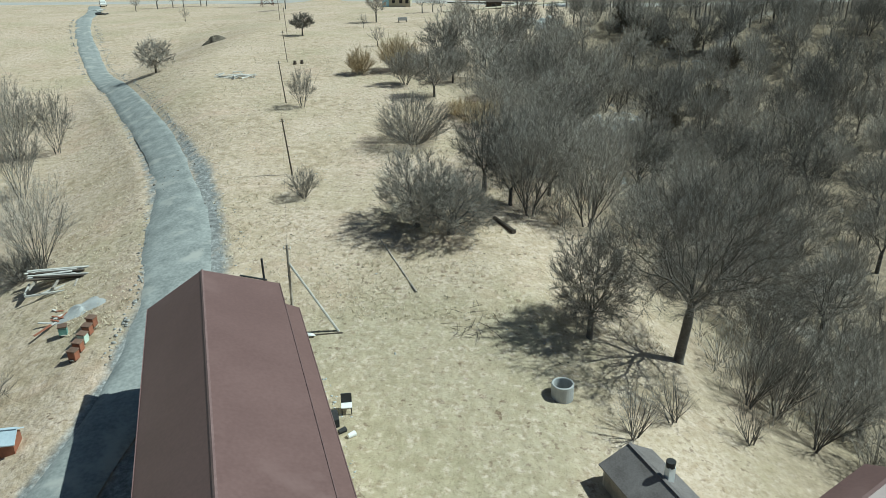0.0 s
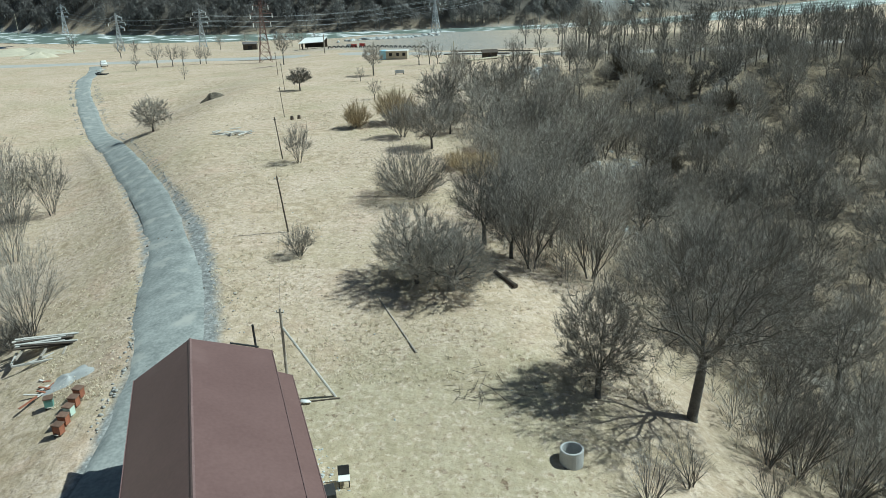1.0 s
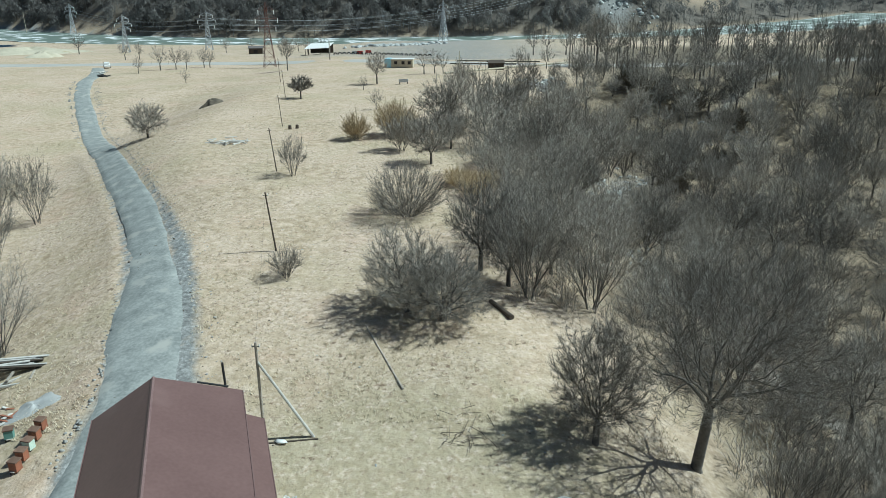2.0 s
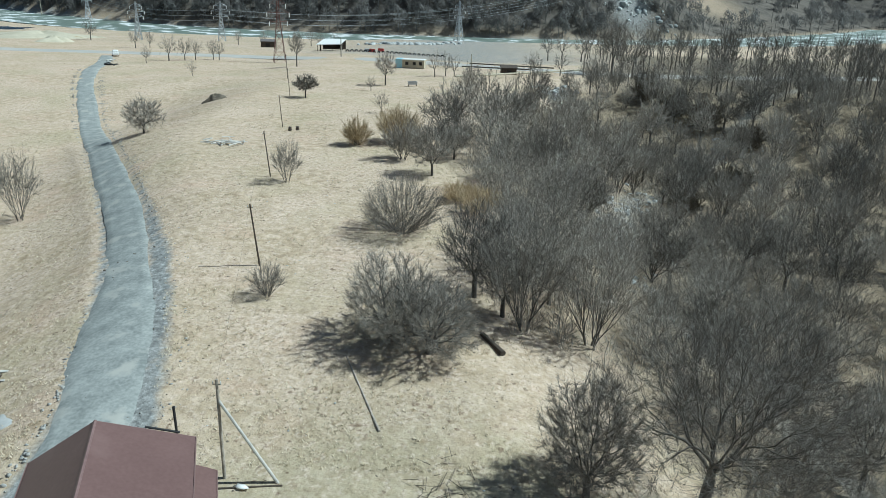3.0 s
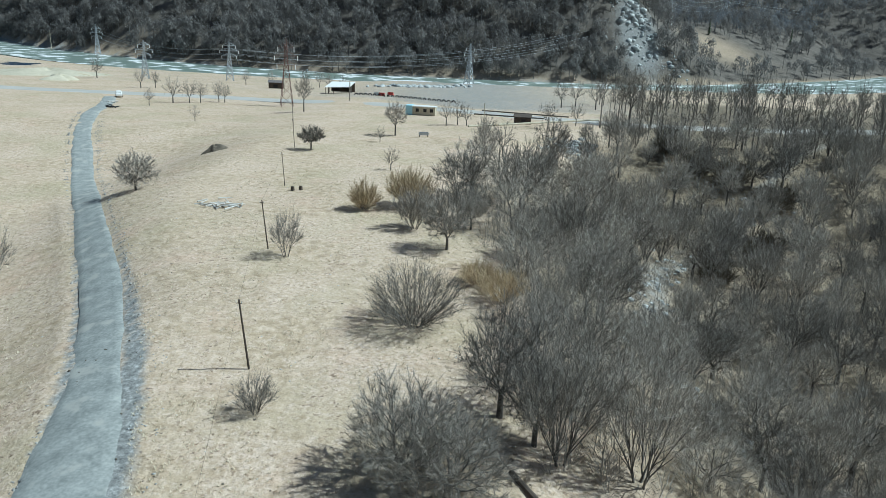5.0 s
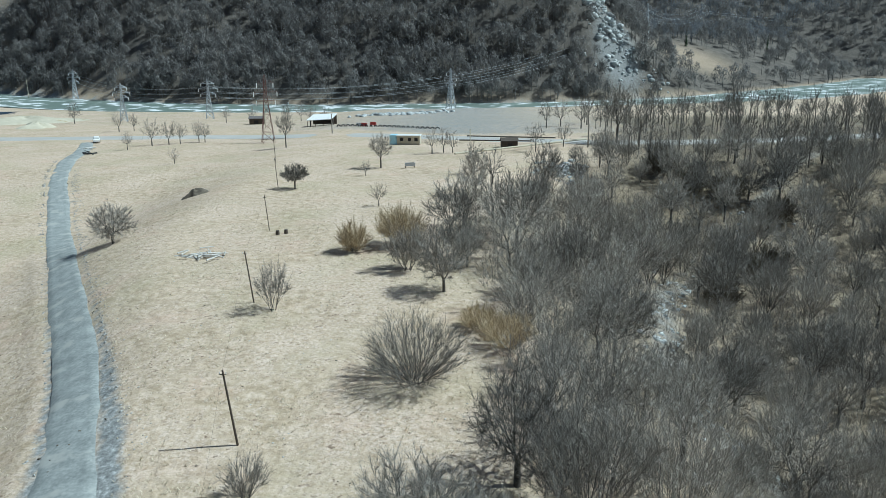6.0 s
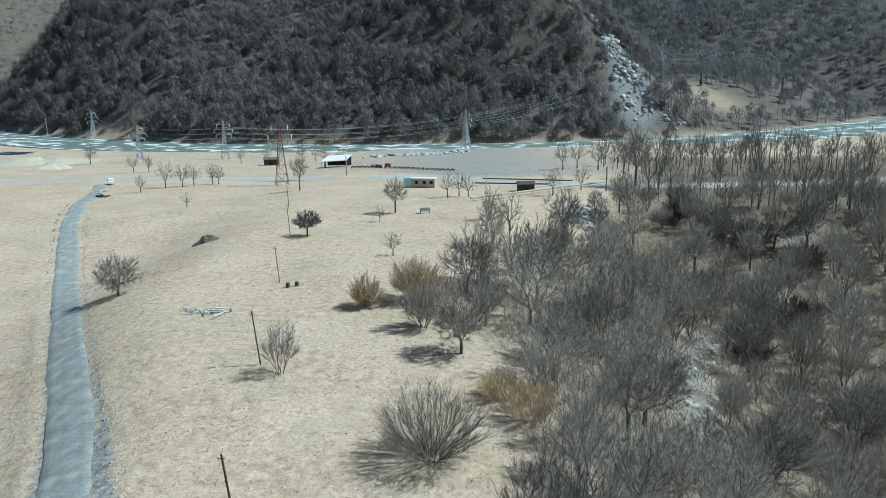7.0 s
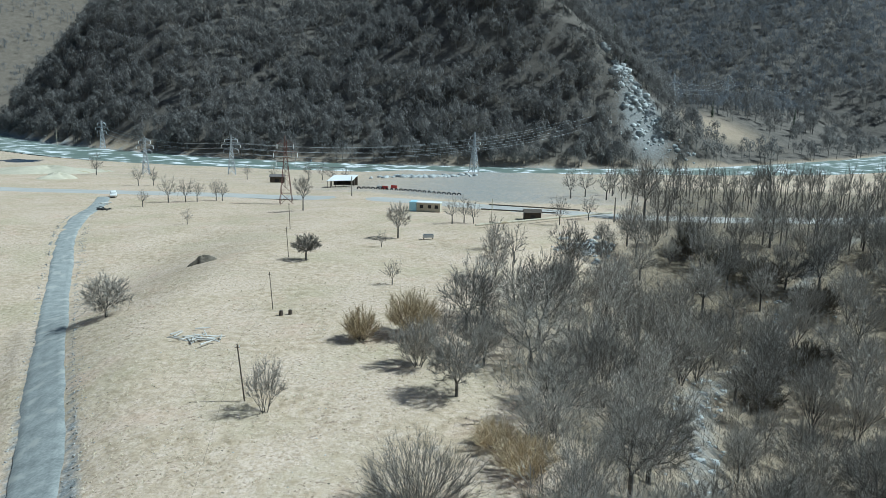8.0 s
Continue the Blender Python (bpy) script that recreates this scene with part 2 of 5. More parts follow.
def ground_material():
    m = bpy.data.materials.new("dry_grass")
    m.use_nodes = True
    nt = m.node_tree
    n, link, b = nt.nodes, nt.links.new, nt.nodes["Principled BSDF"]
    co = n.new("ShaderNodeNewGeometry").outputs["Position"]

    def noise_at(size, detail=5.0, rough=0.55):
        t = n.new("ShaderNodeTexNoise")
        t.inputs["Scale"].default_value, t.inputs["Detail"].default_value, t.inputs["Roughness"].default_value = 1 / size, detail, rough
        link(co, t.inputs["Vector"])
        return t.outputs["Fac"]

    def ramp(fac, *stops):
        r = n.new("ShaderNodeValToRGB")
        e = r.color_ramp.elements
        while len(e) < len(stops):
            e.new(0.5)
        for k, (at, c) in enumerate(stops):
            e[k].position, e[k].color = at, (*c, 1)
        link(fac, r.inputs[0])
        return r.outputs[0]

    def mix(fac, a, c):
        x = n.new("ShaderNodeMix")
        x.data_type = "RGBA"
        link(fac, x.inputs[0]), link(a, x.inputs[6]), link(c, x.inputs[7])
        return x.outputs[2]

    def span(fac, lo, hi, top=1.0):
        r = n.new("ShaderNodeMapRange")
        r.inputs[1].default_value, r.inputs[2].default_value, r.inputs[4].default_value = lo, hi, top
        link(fac, r.inputs[0])
        return r.outputs[0]

    def field(name):
        a = n.new("ShaderNodeAttribute")
        a.attribute_name = name
        return a.outputs["Fac"]

    def times(a, c):
        x = n.new("ShaderNodeMath")
        x.operation = "MULTIPLY"
        link(a, x.inputs[0]), link(c, x.inputs[1])
        return x.outputs[0]

    grass = ramp(noise_at(0.9), (0.3, (0.331, 0.257, 0.169)), (0.5, (0.487, 0.384, 0.273)), (0.7, (0.621, 0.506, 0.395)))
    pale = ramp(noise_at(0.35), (0.35, (0.455, 0.347, 0.245)), (0.65, (0.684, 0.562, 0.460)))
    col = mix(span(noise_at(9), 0.4, 0.62, 0.8), grass, pale)
    olive = ramp(noise_at(0.5), (0.35, (0.341, 0.293, 0.178)), (0.65, (0.518, 0.434, 0.311)))
    col = mix(span(noise_at(14, 3.0), 0.5, 0.68, 0.7), col, olive)
    pink = ramp(noise_at(0.5), (0.35, (0.466, 0.320, 0.225)), (0.65, (0.642, 0.475, 0.376)))
    col = mix(span(noise_at(5, 4.0), 0.56, 0.7, 0.5), col, pink)
    col = mix(field("green"), col, ramp(noise_at(0.6), (0.35, (0.275, 0.247, 0.158)), (0.65, (0.385, 0.344, 0.232))))
    soil = ramp(noise_at(0.16, 3.0), (0.4, (0.134, 0.092, 0.060)), (0.6, (0.228, 0.159, 0.113)))
    col = mix(times(span(noise_at(0.45, 3.0), 0.6, 0.68, 0.85), span(noise_at(4.5), 0.4, 0.58)), col, soil)
    straw = ramp(noise_at(0.3, 3.0), (0.4, (0.311, 0.228, 0.151)), (0.6, (0.766, 0.639, 0.545)))
    col = mix(span(noise_at(0.556, 3.674, 0.584), 0.48, 0.66, 0.42), col, straw)
    col = mix(span(noise_at(0.13, 3.0), 0.58, 0.68, 0.4), col, soil)
    litter = ramp(noise_at(0.7, 6.0, 0.7), (0.32, (0.075, 0.06, 0.042)), (0.5, (0.175, 0.14, 0.096)), (0.68, (0.34, 0.28, 0.196)))
    col = mix(span(field("litter"), 0.0, 1.0, 0.95), col, litter)
    floor = ramp(noise_at(6, 6.0, 0.7), (0.35, (0.09, 0.08, 0.07)), (0.65, (0.17, 0.152, 0.132)))
    col = mix(times(field("hill"), span(field("litter"), 0.3, 0.9)), col, floor)
    stones = ramp(noise_at(0.35, 6.0, 0.75), (0.35, (0.15, 0.15, 0.145)), (0.55, (0.3, 0.3, 0.29)), (0.72, (0.55, 0.55, 0.54)))
    patch = n.new("ShaderNodeMath")
    patch.operation = "MULTIPLY_ADD"
    link(noise_at(1.3), patch.inputs[0]), link(field("gravel"), patch.inputs[2])
    patch.inputs[1].default_value = 0.7
    col = mix(span(patch.outputs[0], 0.62, 1.0), col, stones)
    link(col, b.inputs["Base Color"])
    b.inputs["Roughness"].default_value = 0.95
    b.inputs["Specular IOR Level"].default_value = 0.15
    bp = n.new("ShaderNodeBump")
    bp.inputs["Strength"].default_value, bp.inputs["Distance"].default_value = 0.9, 0.2
    link(noise_at(0.75, 6.0, 0.6), bp.inputs["Height"]), link(bp.outputs[0], b.inputs["Normal"])
    return m


M_GROUND = ground_material()
ground_sheet = build_ground()


def strip(name, mids, half, material, lift, label, category, step=1.5, wobble=0.0, seed=1.0, widen=0.0):
    """A road laid on the land along a row of points."""
    mids = np.array(mids, float)
    seg = np.concatenate([[0], np.cumsum(np.hypot(*np.diff(mids, axis=0).T))])
    s = np.arange(0, seg[-1], step)
    cx, cy = np.interp(s, seg, mids[:, 0]), np.interp(s, seg, mids[:, 1])
    for _ in range(12):
        cx[1:-1], cy[1:-1] = (cx[:-2] + 2 * cx[1:-1] + cx[2:]) / 4, (cy[:-2] + 2 * cy[1:-1] + cy[2:]) / 4
    dx, dy = np.gradient(cx), np.gradient(cy)
    l = np.hypot(dx, dy)
    nx, ny = dy / l, -dx / l
    rows = []
    across = np.linspace(-1, 1, 11)
    for k in across:
        w = half * (1 + widen * np.exp(-((cy - 46) / 9) ** 2)) * k * (1 + wobble * np.sin(s / 1.1 + 3 * k + seed) * np.sin(s / 2.3) + wobble * np.sin(s / 5.7 + seed * k))
        x, y = cx + nx * w, cy + ny * w
        rut = -0.03 * np.exp(-((abs(k) - 0.45) / 0.16) ** 2)
        z = np.convolve(np.pad(ground(x, y), 5, mode="edge"), np.full(11, 1 / 11), "valid")
        rows.append(np.stack([x, y, z + lift + rut + 0.04 * (1 - k * k) - 0.14 * abs(k) ** 8], -1))
    V = np.stack(rows, 1)
    nk = len(across)
    i = (np.arange(len(s) - 1)[:, None] * nk + np.arange(nk - 1)).ravel()
    return tagged(link_mesh(name, V, np.stack([i, i + 1, i + nk + 1, i + nk], 1), material, smooth=True), label, category, kind="structure")


yy = np.arange(6, 227, 3.0)
strip("gravel_road", np.stack([road_mid(yy), yy], 1), 1.66, M_ROAD, 0.12, "grey gravel farm track crossing the dry meadow", "road", wobble=0.05, widen=0.5)
strip("valley_road", [(-330, 262), (-220, 247), (-130, 238), (-70, 242), (-20, 229), (12, 213), (36, 205), (75, 208), (140, 232)], 5.6, M_ASPHALT, 0.12, "pale grey asphalt road along the valley floor", "road", step=3)
M_WATER = surface("river_water", (0.14, 0.18, 0.155), (0.24, 0.285, 0.25), 9, 0.4, 0.8, 1.1, spots=(0.85, 0.87, 0.88), spot_size=9.0, spot_at=0.53, depth=0.25, world_space=True)


def build_river():
    x = np.arange(-700, 700, 5.0)
    mid = river_mid(x)
    V = np.stack([np.stack([x, mid + o * (river_half(x) + 9), np.full_like(x, RIVER)], -1) for o in np.linspace(-1, 1, 11)], 1)
    i = (np.arange(len(x) - 1)[:, None] * 11 + np.arange(10)).ravel()
    return tagged(link_mesh("river", V, np.stack([i, i + 11, i + 12, i + 1], 1), M_WATER), "shallow green mountain river with white rapids", "river", kind="structure")


build_river()

# ---- the house ----
def build_house():
    h = empty("house", -12.3, 31.94, 4.69, math.degrees(0.309))
    tagged(h, "tall farmhouse with a plain dark red sheet metal roof", "house")
    LONG, WR, DR, WL, DL, SKEW = 19.0, 3.68, 1.29, 2.9, 2.26, 1.08
    floor_z = -9.0
    for name, w, d, label in (("roof_slope", WR, DR, "sunlit brick-red roof sheeting"), ("roof_slope", -WL, DL, "shaded dark red roof sheeting")):
        bm = bmesh.new()
        slab(bm, [(0, 0, 0), (w, SKEW if w < 0 else 0, -d), (w, -LONG, -d), (0, -LONG, 0)], 0.09)
        part(name, bm, M_ROOF, h, label)
    bm = bmesh.new()
    for s, d, w in ((1, DR, WR), (-1, DL, WL)):
        slab(bm, [(0, 0.03, 0.03), (s * 0.075, 0.03, 0.03 - 0.075 * d / w), (s * 0.075, -LONG, 0.03 - 0.075 * d / w), (0, -LONG, 0.03)], 0.02)
    part("ridge_cap", bm, M_ROOF_EDGE, h)
    for x, d in ((WR, DR), (-WL, DL)):
        bm = bmesh.new()
        k = SKEW if x < 0 else 0.0
        box(bm, (0.03, LONG + k, 0.16), (x + math.copysign(0.018, x), (k - LONG) / 2, -d - 0.05))
        part("eave_trim", bm, M_ROOF_EDGE, h)
    for s, w, d in ((1, WR, DR), (-1, WL, DL)):
        bm = bmesh.new()
        k = SKEW if s < 0 else 0.0
        slab(bm, [(0, 0.02, -0.0), (s * w, k + 0.02, -d), (s * w, k, -d), (0, 0.0, -0.0)], 0.16)
        part("verge_trim", bm, M_ROOF_EDGE, h)
    # walls under the roof
    wl, wr, t = -WL + 0.4, WR - 0.4, 0.3
    zl, zr = -DL - 0.02 + 0.4 * DL / WL - 0.12, -DR + 0.4 * DR / WR - 0.14
    for y in (-0.45, -LONG + 0.45):
        bm = bmesh.new()
        pts = [(wl, floor_z), (wr, floor_z), (wr, zr), (0, -0.14), (wl, zl)]
        a = [bm.verts.new((x, y + t / 2, z)) for x, z in pts]
        c = [bm.verts.new((x, y - t / 2, z)) for x, z in pts]
        bm.faces.new(a), bm.faces.new(c[::-1])
        for i in range(5):
            bm.faces.new((a[i], a[(i + 1) % 5], c[(i + 1) % 5], c[i]))
        part("gable_wall", bm, M_PLASTER, h)
    for x, z in ((wl + t / 2, zl), (wr - t / 2, zr)):
        bm = bmesh.new()
        box(bm, (t, LONG - 1.2, z - floor_z), (x, -LONG / 2, (z + floor_z) / 2))
        part("side_wall", bm, M_PLASTER, h)
    # the lower roof along the sunny side
    z0, x1, z1, y0 = -DR - 0.28, WR + 0.77, -DR - 0.96, -1.11
    x0 = WR - 0.6
    bm = bmesh.new()
    slab(bm, [(x0, y0, z1 + (z0 - z1) * (x1 - x0) / 1.37), (x1, y0, z1), (x1, -LONG, z1), (x0, -LONG, z1 + (z0 - z1) * (x1 - x0) / 1.37)], 0.07)
    part("porch_roof", bm, M_ROOF, h)
    bm = bmesh.new()
    box(bm, (0.03, LONG + y0, 0.14), (x1 + 0.018, (y0 - LONG) / 2, z1 - 0.05))
    part("porch_gutter", bm, M_ROOF_EDGE, h)
    bm = bmesh.new()
    box(bm, (0.12, LONG + y0 - 0.5, z1 - floor_z), (x1 - 0.3, (y0 - LONG) / 2 - 0.2, (z1 + floor_z) / 2 - 0.1))
    part("porch_wall", bm, M_PLASTER, h)
    bm = bmesh.new()
    rod(bm, (WR - 0.7, 0.14, -2.0), (WR - 0.75, 0.14, 0.15), 0.055)
    part("vent_pipe", bm, M_BLACK, h, "black flue pipe at the gable")
    bm = bmesh.new()
    rod(bm, (WR - 1.9, 0.1, -0.6), (WR - 0.6, 0.1, -1.05), 0.05)
    part("bracket", bm, M_BLACK, h)


M_ROOF_EDGE = surface("roof_trim", (0.17, 0.105, 0.1), (0.24, 0.16, 0.15), 2.0, 0.4, 0.05, 0.2)
build_house()

# ---- trees ----
def tube(V, F, pts, radii, sides):
    """Adds a tapered tube along points to the lists of vertices and triangles."""
    base = len(V)
    n = len(pts)
    for k in range(n):
        d = pts[min(k + 1, n - 1)] - pts[max(k - 1, 0)]
        d = d / (np.linalg.norm(d) + 1e-9)
        u = np.cross(d, (0.31, 0.87, 0.39))
        u /= np.linalg.norm(u) + 1e-9
        w = np.cross(d, u)
        for s in range(sides):
            a = 2 * math.pi * s / sides
            V.append(pts[k] + radii[k] * (math.cos(a) * u + math.sin(a) * w))
    for k in range(n - 1):
        for s in range(sides):
            a, b = base + k * sides + s, base + k * sides + (s + 1) % sides
            F.append((a, b, b + sides)), F.append((a, b + sides, a + sides))


def unit(v):
    return v / (np.linalg.norm(v) + 1e-9)


def grow_tree(seed, height, spread, base=0.2, fork=0.12, stems=1, tips=400, sprays=8, spray=0.75, twig_w=0.009, tip_r=0.0055, lean=(0, 0), hollow=0.25, lumps=0.2, wild=0.05):
    """A bare tree whose limbs divide again and again until they reach the tips of a lumpy, domed crown: (wood vertices, wood faces, twig vertices, twig faces).
    spread: the crown's half width; base: its lowest part, fork: the first fork, both as shares of the height."""
    rng = np.random.default_rng(seed)
    V, F, TV, TF, ends = [], [], [], [], []
    mid_z = height * (base + (1 - base) * 0.42)
    d = rng.normal(0, 1, (tips, 3))
    d /= np.linalg.norm(d, axis=1)[:, None]
    az, el, ph = np.arctan2(d[:, 1], d[:, 0]), np.arcsin(d[:, 2]), rng.uniform(0, 6.28, 3)
    out = (hollow ** 3 + (1 - hollow ** 3) * rng.uniform(0, 1, tips)) ** (1 / 3)
    out *= 1 + lumps * (np.sin(3 * az + ph[0] + 1.5 * el) + 0.7 * np.sin(5 * az + ph[1]) * np.cos(3 * el + ph[2])) * 0.75
    P = d * np.stack([np.full(tips, spread), np.full(tips, spread), np.where(d[:, 2] > 0, height * 0.96 - mid_z, mid_z - base * height)], 1) * out[:, None]
    P[:, 2] += mid_z
    P[:, :2] += np.array(lean) * P[:, 2:] * 1.0

    def limb(p, way, ids):
        n = len(ids)
        r = tip_r * n ** 0.55
        vs, fs = (V, F) if n > 2 else (TV, TF)
        if n == 1:
            e = P[ids[0]]
            tube(vs, fs, [p, e], [r, r * 0.35], 3)
            ends.append((p, e))
            return
        c = P[ids].mean(axis=0)
        length = np.linalg.norm(c - p)
        f = 0.5 if n < 6 else rng.uniform(0.05, 0.14) if n > tips / stems / 7 else rng.uniform(0.24, 0.4)
        e = p + (c - p) * f + rng.normal(0, wild * length * f, 3)
        if n > 6:
            m = (p + e) / 2 + (way - unit(e - p)) * length * f * 0.2
            tube(vs, fs, [p, m, e], [r, r * 0.96, r * 0.9], 7 if n > 150 else 5 if n > 30 else 4)
        else:
            m = p
            tube(vs, fs, [p, e], [r, r * 0.85], 3)
            if n < 4:
                ends.append((p, e))
        nd = unit(e - m)
        q = P[ids] - e
        q /= np.linalg.norm(q, axis=1)[:, None] + 1e-6
        axis = np.linalg.svd(q - q.mean(axis=0), full_matrices=False)[2][0]
        order = ids[np.argsort(q @ axis + rng.normal(0, 0.06, n))]
        k = min(n - 1, max(1, int(n * rng.uniform(0.3, 0.7))))
        limb(e, nd, order[:k])
        limb(e, nd, order[k:])

    if stems == 1:
        top = np.array((lean[0] * fork * height, lean[1] * fork * height, fork * height))
        r = tip_r * tips ** 0.55
        foot = np.array((0, 0, -0.35))
        tube(V, F, [foot, foot + (0, 0, 0.45), top], [r * 1.6, r * 1.12, r], 8)
        limb(top, unit(top - foot), np.arange(tips))
    else:
        order = np.argsort(az + rng.normal(0, 0.25, tips))
        for group in np.array_split(order, stems):
            c = P[group].mean(axis=0)
            a = math.atan2(c[1], c[0]) + rng.uniform(-0.3, 0.3)
            p = np.array((math.cos(a) * 0.16, math.sin(a) * 0.16, -0.3)) * rng.uniform(0.4, 1.4)
            limb(p, unit(np.array((math.cos(a) * 0.5, math.sin(a) * 0.5, 1.0))), group)
    # sprays of fine twigs along the last length of every limb
    A, B = np.repeat(np.array([a for a, _ in ends]), sprays, 0), np.repeat(np.array([b for _, b in ends]), sprays, 0)
    n = len(A)
    at = A + (B - A) * rng.uniform(0.0, 1.05, (n, 1))
    go = B - A
    go = go / (np.linalg.norm(go, axis=1)[:, None] + 1e-6) + rng.normal(0, 0.38, (n, 3)) + (0, 0, 0.45)
    go /= np.linalg.norm(go, axis=1)[:, None]
    side = np.cross(go, rng.normal(0, 1, (n, 3)))
    side *= twig_w / (np.linalg.norm(side, axis=1)[:, None] + 1e-6)
    tip = at + go * (spray * rng.uniform(0.45, 1.15, (n, 1)))
    k = len(TV)
    TV = np.concatenate([np.array(TV).reshape(-1, 3), np.stack([at - side, at + side, tip], 1).reshape(-1, 3)])
    TF = np.concatenate([np.array(TF, int).reshape(-1, 3), k + np.arange(3 * n).reshape(-1, 3)])
    return np.array(V), np.array(F), TV, TF


def tree(name, label, x, y, size=1.0, turn=0.0, category="tree", group="", twig_material=None, sink=0.0, **shape):
    """A tree of its own shape: an Empty at its foot with trunk and crown."""
    V, F, TV, TF = grow_tree(**shape)
    ob = empty(name, x, y, on_ground(x, y) - sink, turn, size)
    link_mesh("trunk", V, F, M_BARK, ob, smooth=True)
    link_mesh("crown", TV, TF, twig_material or M_TWIG, ob)
    return tagged(ob, label, category, group)


def again(ob, x, y, size, turn, label=""):
    c = copy_thing(ob, pose(x, y, on_ground(x, y), 0, 0, turn))
    c.matrix_basis = pose(x, y, on_ground(x, y), 0, 0, turn) @ Matrix.Scale(size, 4)
    return tagged(c, label)


# Single trees on the meadow
tree("bare_tree", "broad low bare fruit tree beside the gravel track", -41.0, 106.0, seed=3, height=5.0, spread=2.8, base=0.12, fork=0.14, tips=360, sprays=20, twig_w=0.0120, spray=0.63)
tree("bare_tree", "small round bare tree on the open meadow", -25.2, 134.2, seed=4, height=4.1, spread=2.3, base=0.3, fork=0.25, tips=260, sprays=20, twig_w=0.0135, spray=0.57, lumps=0.1)
tree("bare_tree", "slender bare tree with several stems beside a post", -15.8, 79.8, seed=5, height=4.9, spread=1.9, base=0.25, stems=3, tips=170, sprays=15, twig_w=0.0067, spray=0.57)
tree("bare_shrub", "fan-shaped bare shrub casting long shadows", -3.3, 67.0, seed=6, height=5.2, spread=4.1, base=0.0, stems=15, tips=560, sprays=12, twig_w=0.0067, spray=0.88, tip_r=0.0073, hollow=0.55, lumps=0.12, category="shrub")
tree("bare_tree", "upright bare tree with a dense crown at the wood's edge", -1.6, 84.2, seed=7, height=5.8, spread=2.5, base=0.2, fork=0.15, tips=330, sprays=18, twig_w=0.0090)
tree("bare_tree", "bare tree with dark spreading limbs behind willows", -1.2, 101.7, seed=35, height=6.4, spread=3.2, base=0.25, fork=0.2, tips=260, sprays=15, twig_w=0.0105, tip_r=0.0081)
tree("bare_tree", "thin upright bare tree at the end of the wood", 2.2, 127.3, seed=36, height=7.2, spread=2.2, base=0.2, fork=0.15, tips=240, sprays=15, twig_w=0.0128)
tree("bare_tree", "dense dark bare tree on the meadow", -2.4, 49.5, seed=8, height=6.0, spread=3.2, base=0.06, fork=0.1, tips=820, sprays=14, twig_w=0.0079, spray=0.69, lumps=0.3, tip_r=0.0066)
tree("bare_tree", "dense grey bare tree beside a dark fallen trunk", 0.1, 48.1, seed=9, height=4.7, spread=3.3, base=0.02, fork=0.1, tips=800, sprays=14, twig_w=0.0079, spray=0.69, lumps=0.2, tip_r=0.0066)
tree("willow_shrub", "bare willow bush with orange-brown twigs", -11.4, 97.3, seed=10, height=3.5, spread=1.9, base=0.1, stems=9, tips=240, sprays=20, twig_material=M_TWIG_ORANGE, twig_w=0.0112, category="shrub")
tree("willow_shrub", "large bare willow bush with orange twig tips", -6.6, 99.2, seed=11, height=4.9, spread=3.0, base=0.1, stems=10, tips=420, sprays=21, twig_material=M_TWIG_ORANGE, twig_w=0.0120, category="shrub")
tree("bare_shrub", "grey bare shrub in front of orange willows", -5.2, 90.5, seed=31, height=4.9, spread=2.3, base=0.15, stems=4, tips=300, sprays=18, twig_w=0.0098, category="shrub")
tree("willow_shrub", "low orange-brown willow scrub under grey trees", 3.2, 72.5, seed=32, height=2.8, spread=2.4, base=0.05, stems=10, tips=260, sprays=18, twig_material=M_TWIG_ORANGE, twig_w=0.0082, category="shrub")
tree("willow_shrub", "low scrub with orange-brown twigs at the wood's edge", 1.4, 76.0, seed=37, height=2.0, spread=1.9, base=0.05, stems=9, tips=200, sprays=15, twig_material=M_TWIG_ORANGE, twig_w=0.0082, category="shrub")
tree("bare_shrub", "small bare bush beside a leaning post", -11.5, 54.6, seed=12, height=2.7, spread=1.45, base=0.2, stems=10, tips=170, sprays=14, twig_w=0.0053, spray=0.51, hollow=0.5, category="shrub")
tree("bare_tree", "tall thin bare tree on the far meadow", -14.6, 159.8, seed=13, height=7.0, spread=2.3, base=0.3, fork=0.22, tips=190, sprays=15, twig_w=0.0150, tip_r=0.0081)
tree("bare_tree", "slim bare tree near the valley road", -41.5, 202, seed=14, height=9.0, spread=2.4, base=0.35, fork=0.25, tips=130, sprays=14, twig_w=0.0187, tip_r=0.0095)
tree("bare_tree", "tall dark bare tree standing above the gorge", 37.5, 203, seed=38, height=15.0, spread=4.2, base=0.3, fork=0.25, tips=240, sprays=15, twig_w=0.0225, spray=1.13, tip_r=0.0147)
tree("bare_tree", "bare tree with a wide crown on the slope", -42.6, 78.3, seed=15, height=8.0, spread=2.6, base=0.2, stems=3, tips=260, sprays=10, twig_w=0.0090)
tree("bare_tree", "tall bare tree with fine grey twigs on the slope", -46.5, 77.0, seed=33, height=10.0, spread=3.4, base=0.2, stems=3, tips=480, sprays=13, twig_w=0.0098)
tree("bare_tree", "bare grey tree leaning over the lower slope", -40.5, 66.0, seed=39, height=9.0, spread=3.2, base=0.25, stems=3, tips=320, sprays=12, twig_w=0.0082)
tree("bare_tree", "tall pale bare tree behind the timber pile", -30.0, 48.5, seed=16, height=9.0, spread=3.2, base=0.22, stems=4, tips=380, sprays=9, twig_w=0.0067, spray=0.88)
tree("bare_shrub", "dark bare bush at the foot of a pale tree", -31.2, 48.0, seed=40, height=2.6, spread=2.0, base=0.05, stems=8, tips=200, sprays=15, twig_w=0.0075, category="shrub")
